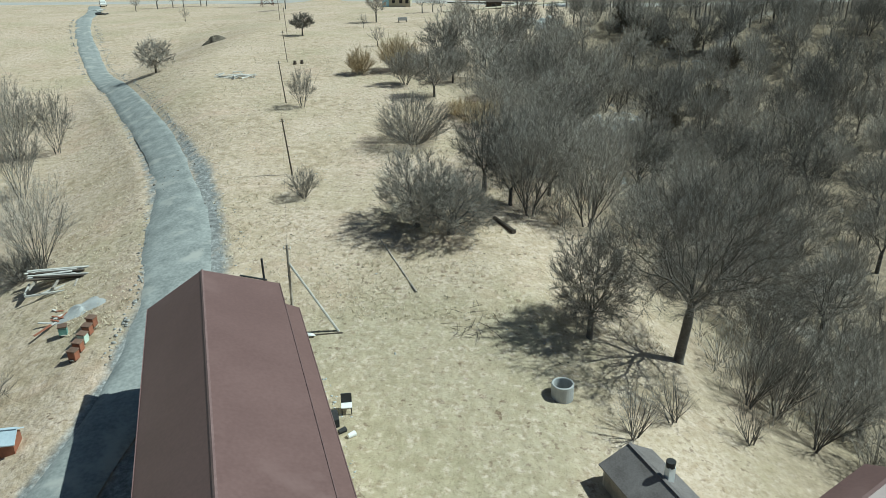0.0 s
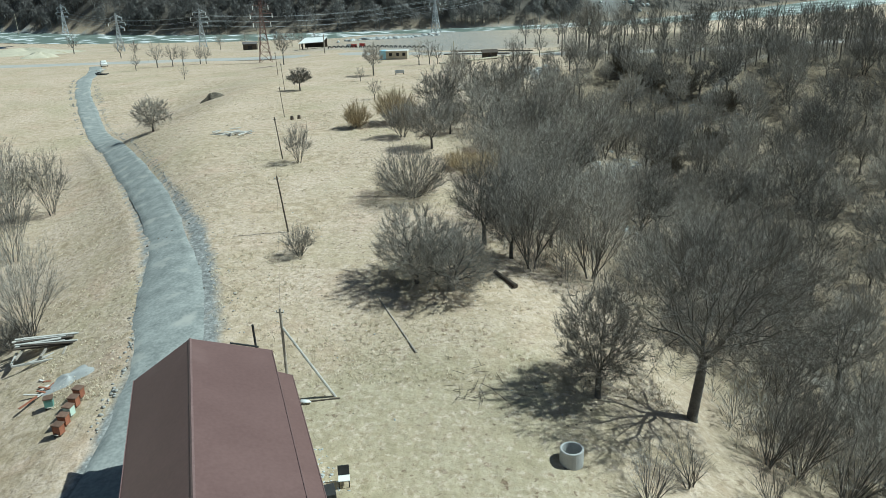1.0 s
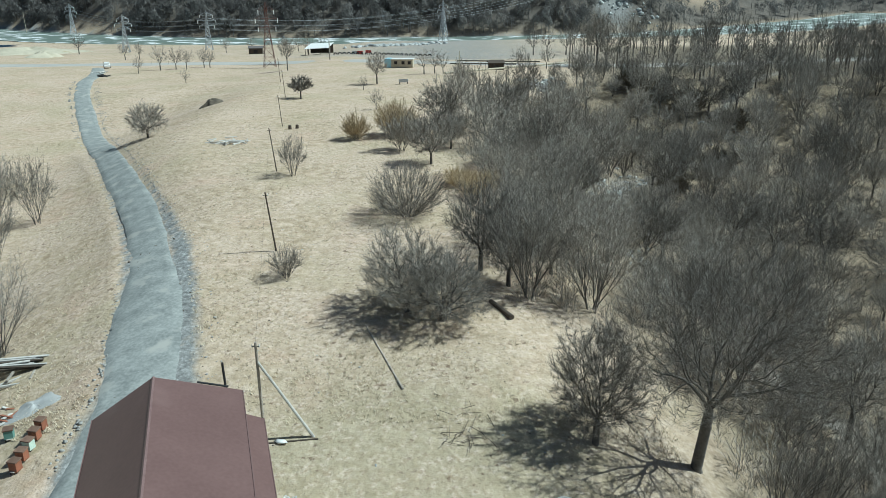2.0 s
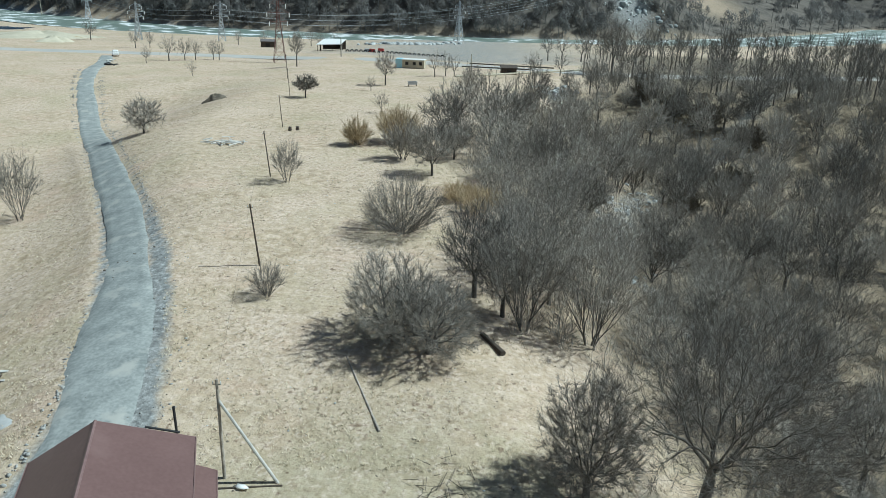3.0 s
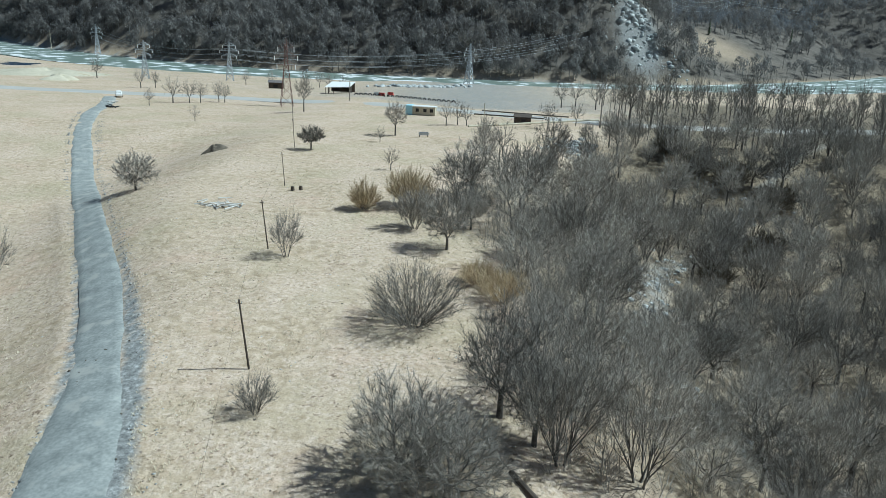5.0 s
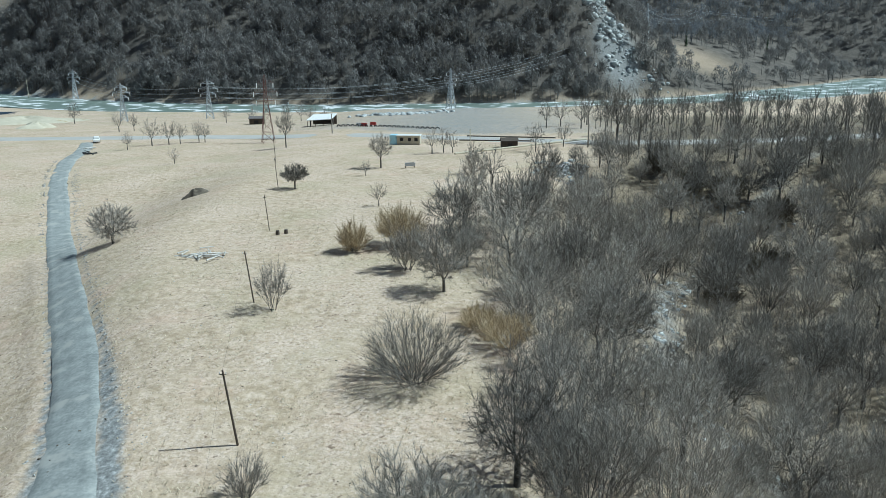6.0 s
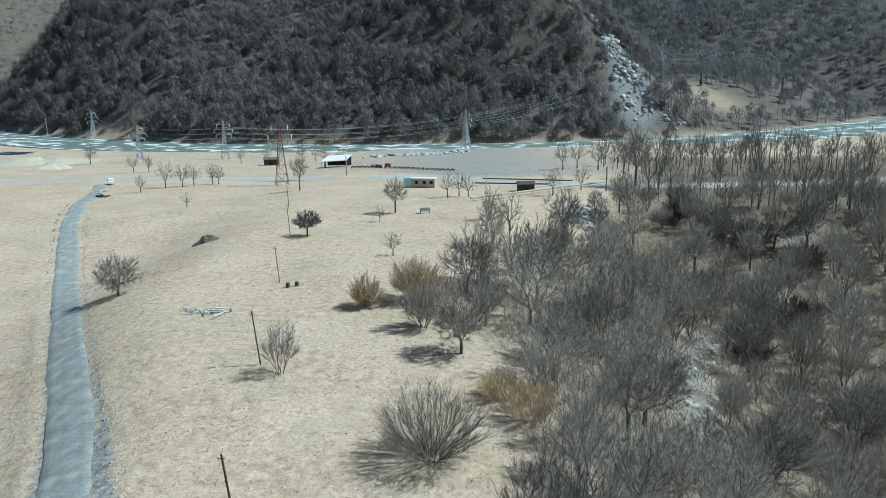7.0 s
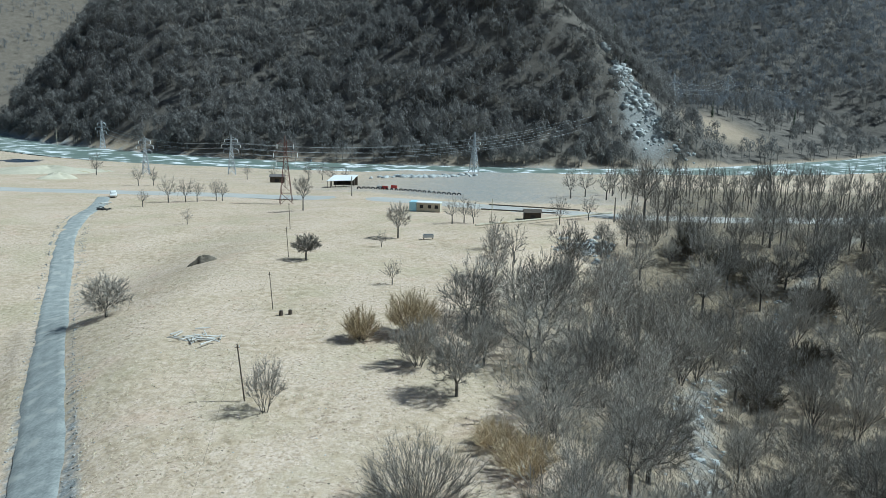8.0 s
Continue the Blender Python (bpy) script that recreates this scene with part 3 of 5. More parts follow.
tree("bare_shrub", "scruffy bare bush beside a small shed", -25.6, 32.4, seed=34, height=3.2, spread=1.8, base=0.1, stems=8, tips=150, sprays=15, twig_w=0.0060, category="shrub")
tree("bare_tree", "large old bare tree with a leaning grey trunk", 14.0, 38.1, seed=17, height=13.6, spread=6.2, base=0.3, fork=0.22, tips=1700, sprays=9, twig_w=0.0071, spray=1.01, tip_r=0.0047, lean=(0.04, -0.13), lumps=0.16)
tree("bare_tree", "slender upright bare tree over a dark shadow", 8.3, 37.5, seed=18, height=7.8, spread=2.7, base=0.12, fork=0.16, tips=760, sprays=20, twig_w=0.0064, spray=0.63, tip_r=0.0044)

for k, (x, y, h, tilt) in enumerate(((9.3, 29.6, 3.4, 0.1), (12.0, 31.6, 3.2, -0.2), (17.6, 35.8, 6.0, 0.35), (19.4, 35.7, 6.6, 0.3), (20.7, 33.1, 6.0, 0.4), (22.5, 30.0, 5.0, 0.25), (16.2, 31.5, 2.6, -0.2))):
    tree("bare_shrub", "thin dark-stemmed bare shrub on leaf litter", x, y, seed=50 + k, height=h, spread=h * 0.42, base=0.25, stems=3, tips=int(30 * h), sprays=4, twig_w=0.006, tip_r=0.0095, spray=0.63, lean=(tilt, 0.1), hollow=0.5, category="shrub", group="shrubs by the sheds")
# Thickets added to darken the gorge slope that faces away from the sun
for k, (x, y, h) in enumerate(((36.5, 160, 4.5), (41, 154, 5.0), (46, 150, 5.5), (52, 144, 5.5), (42, 123, 4.5), (45, 128, 4.0), (33, 112, 3.5))):
    tree("dark_thicket", "dense brown thicket darkened for the unlit gorge slope", x, y, seed=150 + k, height=h, spread=h * 0.75, base=0.0, stems=9, tips=300, sprays=16, twig_w=0.0263, spray=0.88, twig_material=M_TWIG_SHADE, category="thicket", group="thickets in the gorge")

# The wood: a few shapes, many trees; slighter ones farther off
G = dict(group="woodland trees", tips=430, sprays=12, twig_w=0.0079, spray=0.83, tip_r=0.0063)
TREES = [
    tree("woodland_tree", "grey bare woodland tree with a twiggy crown", 2.8, 55.6, seed=21, height=7.2, spread=3.0, base=0.22, fork=0.15, **G),
    tree("woodland_tree", "bare alder with several upright stems", 6.0, 52.0, seed=22, height=8.6, spread=3.3, base=0.25, stems=3, **G),
    tree("woodland_tree", "slim bare woodland tree with rising limbs", 13.5, 62, seed=23, height=8.2, spread=2.8, base=0.3, fork=0.22, **G),
    tree("woodland_tree", "round-crowned bare grey tree in the wood", 5.7, 79.8, seed=24, height=6.6, spread=3.9, base=0.15, fork=0.14, **G),
    tree("woodland_tree", "crooked bare tree with forked stems", 10.9, 81.5, seed=25, height=6.4, spread=3.5, base=0.2, stems=2, wild=0.12, **G),
]
G = dict(group="woodland trees", tips=190, sprays=12, twig_w=0.0135, spray=1.08, tip_r=0.0092)
FAR_TREES = [
    tree("woodland_tree", "round-topped bare grey tree on the gorge side", 30, 112, seed=26, height=7.4, spread=3.6, base=0.2, fork=0.2, **G),
    tree("woodland_tree", "bare tree with upright forked stems in the gorge", 24, 121, seed=27, height=8.4, spread=3.2, base=0.25, stems=2, **G),
    tree("woodland_tree", "slim bare tree with a narrow crown in the gorge", 36, 118, seed=28, height=9.0, spread=2.7, base=0.3, fork=0.25, **G),
]


def plant_wood():
    rng = np.random.default_rng(5)
    spots = [(2.8, 55.6), (6, 52), (13.5, 62), (5.7, 79.8), (10.9, 81.5), (14, 38), (8.3, 37.6), (17.6, 35.8), (20.7, 33.1), (-1.6, 84.2), (-1.2, 101.7), (2.2, 127.3), (3.2, 72.5), (30, 112), (24, 121), (36, 118)]
    again(TREES[0], 4.7, 53.2, 0.85, 140)
    again(TREES[3], 8.2, 57.0, 0.8, 200)
    again(TREES[4], 5.0, 76.3, 0.8, 60)
    spots += [(4.7, 53.2), (8.2, 57), (5, 76.3)]
    count = 0
    for _ in range(6000):
        y = rng.uniform(30, 165)
        x = woods_edge(y) + 1.5 + rng.uniform(0, 1) * (20 + (y - 25) * 0.52 - woods_edge(y))
        gap = (4.3 if y < 90 else 4.6) * rng.uniform(0.75, 1.5)
        if 66 < y < 142 and abs(x - np.interp(y, (30, 75, 110, 150, 200), (40, 16, 25, 52, 90))) < 2.3:
            continue
        if x < 13 and y < 52 or (y < 47 and x < 21):
            continue
        if any((x - a) ** 2 + (y - b) ** 2 < gap * gap for a, b in spots):
            continue
        spots.append((x, y))
        kind = TREES if y < 98 else FAR_TREES
        again(kind[rng.integers(len(kind))], x, y, rng.choice((0.6, 0.75, 0.88, 1.0, 1.12)), rng.uniform(0, 360))
        count += 1
        if count >= 200:
            break


plant_wood()


def many(name, label, category, shapes, spots, material, seed):
    """One mesh of many far trees: shapes are (vertices, faces); spots are x, y, size."""
    rng = np.random.default_rng(seed)
    VS, FS, k = [], [], 0
    for x, y, s in spots:
        v, f = shapes[rng.integers(len(shapes))]
        a = rng.uniform(0, 6.283)
        c, d = math.cos(a), math.sin(a)
        w = np.stack([v[:, 0] * c - v[:, 1] * d, v[:, 0] * d + v[:, 1] * c, v[:, 2]], 1) * (s * np.array((1, 1, rng.uniform(0.85, 1.2))))
        VS.append(w + (x, y, 0))
        FS.append(f + k)
        k += len(v)
    V = np.concatenate(VS)
    sizes = [len(v) for v in VS]
    base = ground(np.array([p[0] for p in spots]), np.array([p[1] for p in spots]))
    V[:, 2] += np.repeat(base, sizes)
    return tagged(link_mesh(name, V, np.concatenate(FS), material), label, category, kind="stuff")


def far_shape(seed, height, width, n, trunk, slim, thick=0.13):
    """A far bare crown of slivers that rise and fan out, over a thin trunk."""
    rng = np.random.default_rng(seed)
    V, F = [], []
    tube(V, F, [np.array((0, 0, -1.0)), np.array((0.1, 0, height * 0.5)), np.array((0, 0.1, height * 0.9))], [thick * 1.6, thick, 0.03], 3)
    for _ in range(n):
        f = rng.uniform(trunk, 0.92)
        a = rng.uniform(0, 6.283)
        r = width * math.sqrt(max(0.02, 1 - ((f - 0.55) / 0.5) ** 2)) * math.sqrt(rng.uniform(0.05, 1))
        p = np.array((math.cos(a) * r * 0.55, math.sin(a) * r * 0.55, height * (f - 0.1)))
        e = np.array((math.cos(a) * r, math.sin(a) * r, height * min(1.0, f + 0.1))) + rng.normal(0, 0.06 * height, 3)
        side = unit(np.cross(e - p, rng.normal(0, 1, 3))) * slim
        k = len(V)
        V.extend((p - side, p + side, e))
        F.append((k, k + 1, k + 2))
    return np.array(V), np.array(F)


def round_shape(seed, height, width, n):
    """A far bare crown: short slivers that lie along the outside of a few rounded lobes over a thin trunk."""
    rng = np.random.default_rng(seed)
    V, F = [], []
    tube(V, F, [np.array((0, 0, -1.0)), np.array((0.1, 0, height * 0.45)), np.array((0, 0.1, height * 0.8))], [0.2, 0.15, 0.04], 3)
    lobes = [np.array((*rng.normal(0, width * 0.26, 2), height * rng.uniform(0.42, 0.72))) for _ in range(4)]
    for k in range(n):
        c = lobes[k % 4]
        d = unit(rng.normal(0, 1, 3) + np.array((0, 0, 0.3)))
        p = c + d * np.array((width * 0.5, width * 0.5, height * 0.3)) * rng.uniform(0.55, 1.0)
        rise = np.array((0, 0, 1.0)) - d * d[2]
        along = unit(rise + 0.45 * np.cross(d, rng.normal(0, 1, 3)) + 0.12 * rng.normal(0, 1, 3))
        e = p + along * rng.uniform(0.9, 2.0)
        side = unit(np.cross(along, d)) * rng.uniform(0.12, 0.27)
        i = len(V)
        V.extend((p - side, p + side, e))
        F.append((i, i + 1, i + 2))
    return np.array(V), np.array(F)


def whole(shape):
    """Wood and twigs of a grown tree as one shape."""
    v, f, tv, tf = shape
    return np.concatenate([v, tv]), np.concatenate([f, tf + len(v)])


def plant_far():
    rng = np.random.default_rng(8)
    shapes = [round_shape(s, 13, 5.0, 185) for s in range(60, 66)]
    spots = []
    for _ in range(16000):
        x = rng.uniform(-390, 400)
        front = (250 if x < 130 else 560) * rng.uniform(0, 1) ** 1.2
        if x > 130 and rng.uniform() < 0.45:
            continue
        y = float(river_mid(x) + river_half(x)) + 3 + front
        if front < 4 or (x < 130 and rng.uniform() < 0.25):
            continue
        open_land = math.exp(-(((x - 170) / 48) ** 2 + ((y - 585) / 38) ** 2)) + math.exp(-(((x + 235) / 34) ** 2 + ((y - 486) / 14) ** 2))
        rock = 1.5 * math.exp(-(((x - 92) / 11) ** 2 + ((y - 474) / 20) ** 2))
        if rng.uniform() < 1.5 * open_land or rng.uniform() < 1.6 * rock or (x > 110 and front < 60 and rng.uniform() < 0.45):
            continue
        spots.append((x, y, rng.uniform(0.7, 1.3)))
        if len(spots) >= 5400:
            break
    many("mountain_wood", "dense grey-brown leafless wood on the steep mountainside", "woods", shapes, spots, M_TWIG_FAR, 9)
    # crowns of the far ranges take the haze-tinted twig colour
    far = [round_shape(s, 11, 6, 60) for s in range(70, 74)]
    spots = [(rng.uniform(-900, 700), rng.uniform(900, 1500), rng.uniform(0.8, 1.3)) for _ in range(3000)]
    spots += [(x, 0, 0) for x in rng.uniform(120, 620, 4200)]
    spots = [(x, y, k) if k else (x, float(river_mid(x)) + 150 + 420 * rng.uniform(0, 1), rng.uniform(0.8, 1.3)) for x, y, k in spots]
    many("distant_wood", "distant leafless wood on the far ranges, tinted blue-grey with haze", "woods", far, spots, M_TWIG_HAZE, 10)
    # the stand on the river terrace
    slim = [whole(grow_tree(s, 10.5, 2.4, base=0.3, fork=0.25, tips=34, sprays=6, spray=1.5, twig_w=0.02, tip_r=0.018)) for s in range(80, 86)]
    spots = []
    for _ in range(560):
        x, y = rng.uniform(34, 200), rng.uniform(160, 300)
        if y > 212 + 0.25 * (x - 60) and rng.uniform() < 0.4 or x < woods_edge(y) or (abs(y - 207) < 8 and x < 95):
            continue
        spots.append((x, y, rng.uniform(0.7, 1.25)))
    many("terrace_wood", "stand of tall thin bare trees on the river terrace", "woods", slim, spots, M_TWIG, 11)

    # trees along the valley road and the river bank
    bank = [grow_tree(s, 7.6, 2.7, base=0.22, fork=0.16, tips=80, sprays=7, spray=0.9, twig_w=0.02, tip_r=0.013) for s in range(90, 95)]
    for name, label, spots in (
        ("roadside_tree", "bare roadside tree above the valley road", [(-79.8, 217, 1.05), (-76.5, 220, 0.9), (-74.2, 222, 0.85), (-70.5, 226, 0.8), (-68.4, 224.6, 0.75), (-81.3, 205.4, 0.65), (-59.3, 176.8, 0.5), (-16.3, 150.3, 0.42), (-5.9, 183, 0.85), (-3.5, 186, 0.8), (-1.5, 184, 0.7), (-11, 120.3, 0.5), (16.5, 186, 0.9), (24, 197, 0.8), (2.3, 150, 0.8), (5.2, 141, 0.9), (0.6, 105, 0.85), (4, 112, 0.95)]),
        ("riverside_tree", "bare tree on the river bank", [(-146, 310, 1.2), (-108, 262, 0.95), (-104, 264, 0.8), (-88, 310, 0.9), (-80, 318, 0.85), (-66, 316, 1.0), (-62, 322, 1.0), (-56, 310, 0.9), (-52, 318, 0.8), (26, 250, 1.2), (31, 256, 1.2), (36, 248, 1.3), (40, 262, 1.2), (45, 255, 1.2)]),
    ):
        rs = np.random.default_rng(len(name))
        for x, y, size in spots:
            v, f, tv, tf = bank[rs.integers(len(bank))]
            ob = empty(name, x, y, on_ground(x, y), rs.uniform(0, 360), size)
            link_mesh("trunk", v, f, M_BARK, ob)
            link_mesh("crown", tv, tf, M_TWIG, ob)
            tagged(ob, label, "tree", name.replace("_", " ") + "s")
    # evergreens on the spur
    rs = np.random.default_rng(33)
    for x, y, size in ((85, 512, 1.0), (82, 520, 1.2), (88, 524, 0.9), (80, 530, 1.1), (91, 536, 1.0), (84, 545, 1.2), (240, 640, 1.2), (170, 615, 0.8)):
        V, F = [], []
        for k in range(260):
            f = rs.uniform(0.05, 1)
            a, r = rs.uniform(0, 6.283), 2.3 * (1.02 - f) * rs.uniform(0.5, 1.0)
            p, e = np.array((0, 0, 14 * f + 0.4)), np.array((math.cos(a) * r, math.sin(a) * r, 14 * f - 0.3 * r))
            sd = unit(np.cross(e - p, (0, 0, 1.0))) * (0.16 + 0.2 * r)
            i = len(V)
            V.extend((p, e - sd, e + sd))
            F.append((i, i + 1, i + 2))
        ob = empty("conifer", x, y, on_ground(x, y), 0, size)
        link_mesh("crown", np.array(V), np.array(F), M_NEEDLE, ob)
        tv, tf = [], []
        tube(tv, tf, [np.array((0, 0, -1.0)), np.array((0, 0, 13.5))], [0.22, 0.04], 6)
        link_mesh("trunk", np.array(tv), np.array(tf), M_BARK, ob)
        tagged(ob, "dark green conifer among bare trees on the spur", "tree", "conifers")
    # brush under the trees
    low = [far_shape(s, 1.8, 1.1, 70, 0.0, 0.016, 0.02) for s in range(100, 106)]
    spots = []
    for _ in range(3000):
        y = rng.uniform(34, 232)
        x = woods_edge(y) + 1.0 + rng.uniform(0, 1) * (20 + (y - 25) * 0.52 - woods_edge(y))
        if y < 50 and x < 16:
            continue
        spots.append((x, y, rng.uniform(0.6, 1.5)))
    many("undergrowth", "grey leafless brush under the woodland trees", "brush", low, spots, M_TWIG, 12)


plant_far()

# ---- stones ----
def stone_mesh(seed, squash=0.7):
    """A rough stone, one metre across: vertices and faces."""
    rng = np.random.default_rng(seed)
    bm = bmesh.new()
    bmesh.ops.create_icosphere(bm, subdivisions=1, radius=0.5)
    V = np.array([v.co[:] for v in bm.verts]) * rng.uniform(0.5, 1.3, (len(bm.verts), 1)) * (1, rng.uniform(0.7, 1), squash)
    F = np.array([[v.index for v in f.verts] for f in bm.faces])
    bm.free()
    return V, F


STONES = [stone_mesh(s) for s in range(6)]
M_PALE_ROCK = surface("pale_rock", (0.22, 0.235, 0.235), (0.6, 0.61, 0.6), 2.0, 0.9, 0.4, 0.6, world_space=True)


def scatter_stones():
    rng = np.random.default_rng(12)
    spots = []
    for _ in range(900):
        y = rng.uniform(34, 190)
        spots.append((float(road_mid(y)) - 2.35 - abs(rng.normal(0, 0.35)), y, rng.uniform(0.08, 0.34)))
    for _ in range(900):
        y = rng.uniform(34, 170)
        spots.append((float(road_mid(y)) + 2.5 + abs(rng.normal(0, 0.9)) + 0.7 * math.exp(-((y - 50) / 14) ** 2), y, rng.uniform(0.06, 0.26)))
    many("roadside_stones", "loose grey stones along the edges of the track", "stones", STONES, spots, M_STONE, 3)
    spots = []
    for _ in range(2200):
        y = rng.uniform(34, 200)
        x = rng.uniform(-0.55 * y, float(woods_edge(y)) + 1)
        spots.append((x, y, rng.uniform(0.05, 0.2)))
    many("meadow_clods", "scattered dark clods and stones in the dry grass", "clods", STONES, spots, M_SOIL, 4)
    spots = []
    for _ in range(600):
        y = rng.uniform(34, 140)
        spots.append((rng.uniform(-0.5 * y, float(woods_edge(y)) + 2), y, rng.uniform(0.06, 0.2)))
    many("meadow_stones", "scattered small pale stones in the dry grass", "stones", STONES, spots, M_PALE_ROCK, 15)
    spots = []
    for _ in range(200):
        y = rng.uniform(62, 150)
        x = float(np.interp(y, (30, 75, 110, 150, 200), (40, 16, 25, 52, 90))) + rng.normal(0, 2.2)
        spots.append((x, y, rng.uniform(0.3, 1.2)))
    many("brook_stones", "pale boulders along the brook in the wood", "stones", STONES, spots, M_PALE_ROCK, 5)
    spots = [(rng.normal(-24, 8.5), 0, 0) for _ in range(170)]
    spots = [(x, 346 + 0.9 * (x + 24) + rng.normal(0, 4), rng.uniform(1.0, 3.6)) for x, _, _ in spots]
    many("boulder_heap", "long heap of pale boulders beside the river", "stones", STONES, spots, M_PALE_ROCK, 6)
    spots = [(rng.normal(19, 2.4), rng.normal(160.5, 3.2), rng.uniform(0.5, 1.9)) for _ in range(120)]
    many("rubble_heap", "heap of pale broken rocks by the gorge", "stones", STONES, spots, M_PALE_ROCK, 7)
    spots = []
    for _ in range(520):
        u, w = rng.uniform(0, 1), rng.normal(0, 1)
        spots.append((76 + 28 * u + (3.5 + 8 * u) * w, 506 - 38 * u + 4 * rng.normal(0, 1), (0.7 + 6.5 * rng.uniform() ** 4 * (1.2 - 0.6 * u))))
    many("rock_outcrop", "pale grey rock outcrop on the mountain spur", "rocks", STONES, spots, M_PALE_ROCK, 8)
    spots = [(rng.uniform(-160, 60), 0, 0) for _ in range(520)]
    spots = [(x, float(river_mid(x)) + rng.choice((-1, 1)) * (float(river_half(x)) + rng.normal(2, 3)), rng.uniform(0.6, 2.2)) for x, _, _ in spots]
    many("river_boulders", "pale boulders along both river banks", "stones", STONES, spots, M_PALE_ROCK, 9)


def sow_grass():
    """Tussocks of dry grass: small fans of blades over the open meadow."""
    rng = np.random.default_rng(61)
    n, blades = 20000, 5
    y = 38 + 84 * rng.uniform(0, 1, n) ** 1.5
    x = -0.62 * y + (woods_edge(y) + 6 + 0.62 * y) * rng.uniform(0, 1, n)
    keep = (np.abs(x - road_mid(y)) > 2.9) & (rolling(x, y, 3.1, 1.9) + 0.6 * rolling(x, y, 0.9, 0.7) > rng.uniform(-0.9, 0.7, n)) & ((x > -6) | (y > 36) | (x < -20))
    x, y = np.repeat(x[keep], blades), np.repeat(y[keep], blades)
    m = len(x)
    x, y = x + rng.normal(0, 0.07, m), y + rng.normal(0, 0.07, m)
    foot = np.stack([x, y, ground(x, y) + 0.02], 1)
    a, h = rng.uniform(0, 6.283, m), rng.uniform(0.06, 0.2, m)
    tip = foot + np.stack([np.cos(a) * h * 0.8, np.sin(a) * h * 0.8, h], 1)
    side = np.stack([-np.sin(a), np.cos(a), np.zeros(m)], 1) * rng.uniform(0.012, 0.03, (m, 1))
    V = np.stack([foot - side, foot + side, tip], 1).reshape(-1, 3)
    tagged(link_mesh("dry_grass", V, np.arange(3 * m).reshape(-1, 3), M_STRAW), "dry tan tussocks of last year's grass", "grass", kind="stuff")


M_STRAW = surface("straw", (0.42, 0.345, 0.235), (0.74, 0.65, 0.5), 1.1, 0.95, 0.0, 0.25, world_space=True)
sow_grass()
def wall_rubble():
    """Broken plaster and stones on the ground along the sunny side of the house."""
    rng = np.random.default_rng(77)
    c, d = math.cos(0.309), math.sin(0.309)
    spots = []
    for _ in range(170):
        u, v = 5.0 + abs(rng.normal(0, 0.35)), -rng.uniform(0.6, 9.0)
        spots.append((-12.3 + c * u - d * v, 31.94 + d * u + c * v, rng.uniform(0.06, 0.24)))
    many("wall_rubble", "pale broken plaster and stones beside the house", "rubble", STONES, spots, M_PALE_ROCK, 21)


wall_rubble()
M_SOIL = surface("dark_clods", (0.07, 0.055, 0.04), (0.2, 0.17, 0.13), 0.8, 0.95, 0.3, 0.1, world_space=True)
scatter_stones()


def heap(name, label, category, x, y, r, h, material, seed, rough=0.25):
    """A low mound with an uneven foot."""
    rng = np.random.default_rng(seed)
    n, m = 26, 9
    V, F = [(x, y, on_ground(x, y) + h)], []
    ph = rng.uniform(0, 6.28, 3)
    for j in range(1, m + 1):
        for i in range(n):
            a = 2 * math.pi * i / n
            rr = r * j / m * (1 + rough * math.sin(2 * a + ph[0]) + rough * 0.6 * math.sin(5 * a + ph[1]))
            px, py = x + rr * math.cos(a), y + rr * math.sin(a)
            f = j / m
            V.append((px, py, on_ground(px, py) + h * (1 - f * f) * (1 + 0.25 * math.sin(3 * a + 4 * f + ph[2])) - 0.08 * f + rng.uniform(-0.02, 0.02) * h))
    for i in range(n):
        F.append((0, 1 + i, 1 + (i + 1) % n, 1 + (i + 1) % n))
    T = [(f[0], f[1], f[2]) for f in F]
    for j in range(m - 1):
        for i in range(n):
            a, b = 1 + j * n + i, 1 + j * n + (i + 1) % n
            T += [(a, b + n, b), (a, a + n, b + n)]
    return tagged(link_mesh(name, np.array(V), np.array(T), material, smooth=True), label, category)


heap("earth_mound", "flat dark heap of earth on the open meadow", "mound", -41.4, 136.2, 1.8, 0.95, M_SOIL, 2)
heap("rubble_mound", "spread mound of pale grey grit beside scrap timber", "mound", -23.7, 41.2, 1.5, 0.25, M_CONCRETE, 3)
M_SAND = surface("sand_bank", (0.4, 0.36, 0.27), (0.55, 0.5, 0.39), 3, 0.95, 0.4, 0.3, spots=(0.3, 0.22, 0.1), spot_size=9, world_space=True)
heap("sand_bank", "tan sand bank piled beside the river bend", "sand", -172, 322, 20, 2.2, M_SAND, 4)
heap("sand_bank", "brown overgrown sand heap beside the valley road", "sand", -146, 283, 6, 1.8, M_SAND, 5)

M_POND = surface("pond_water", (0.02, 0.05, 0.1), (0.03, 0.07, 0.13), 6, 0.15, 0.2, 0.8, world_space=True)
heap("pond", "still dark blue pond behind the sand bank", "pond", -226, 392, 15, 0.12, M_POND, 6, 0.12)["kind"] = "structure"

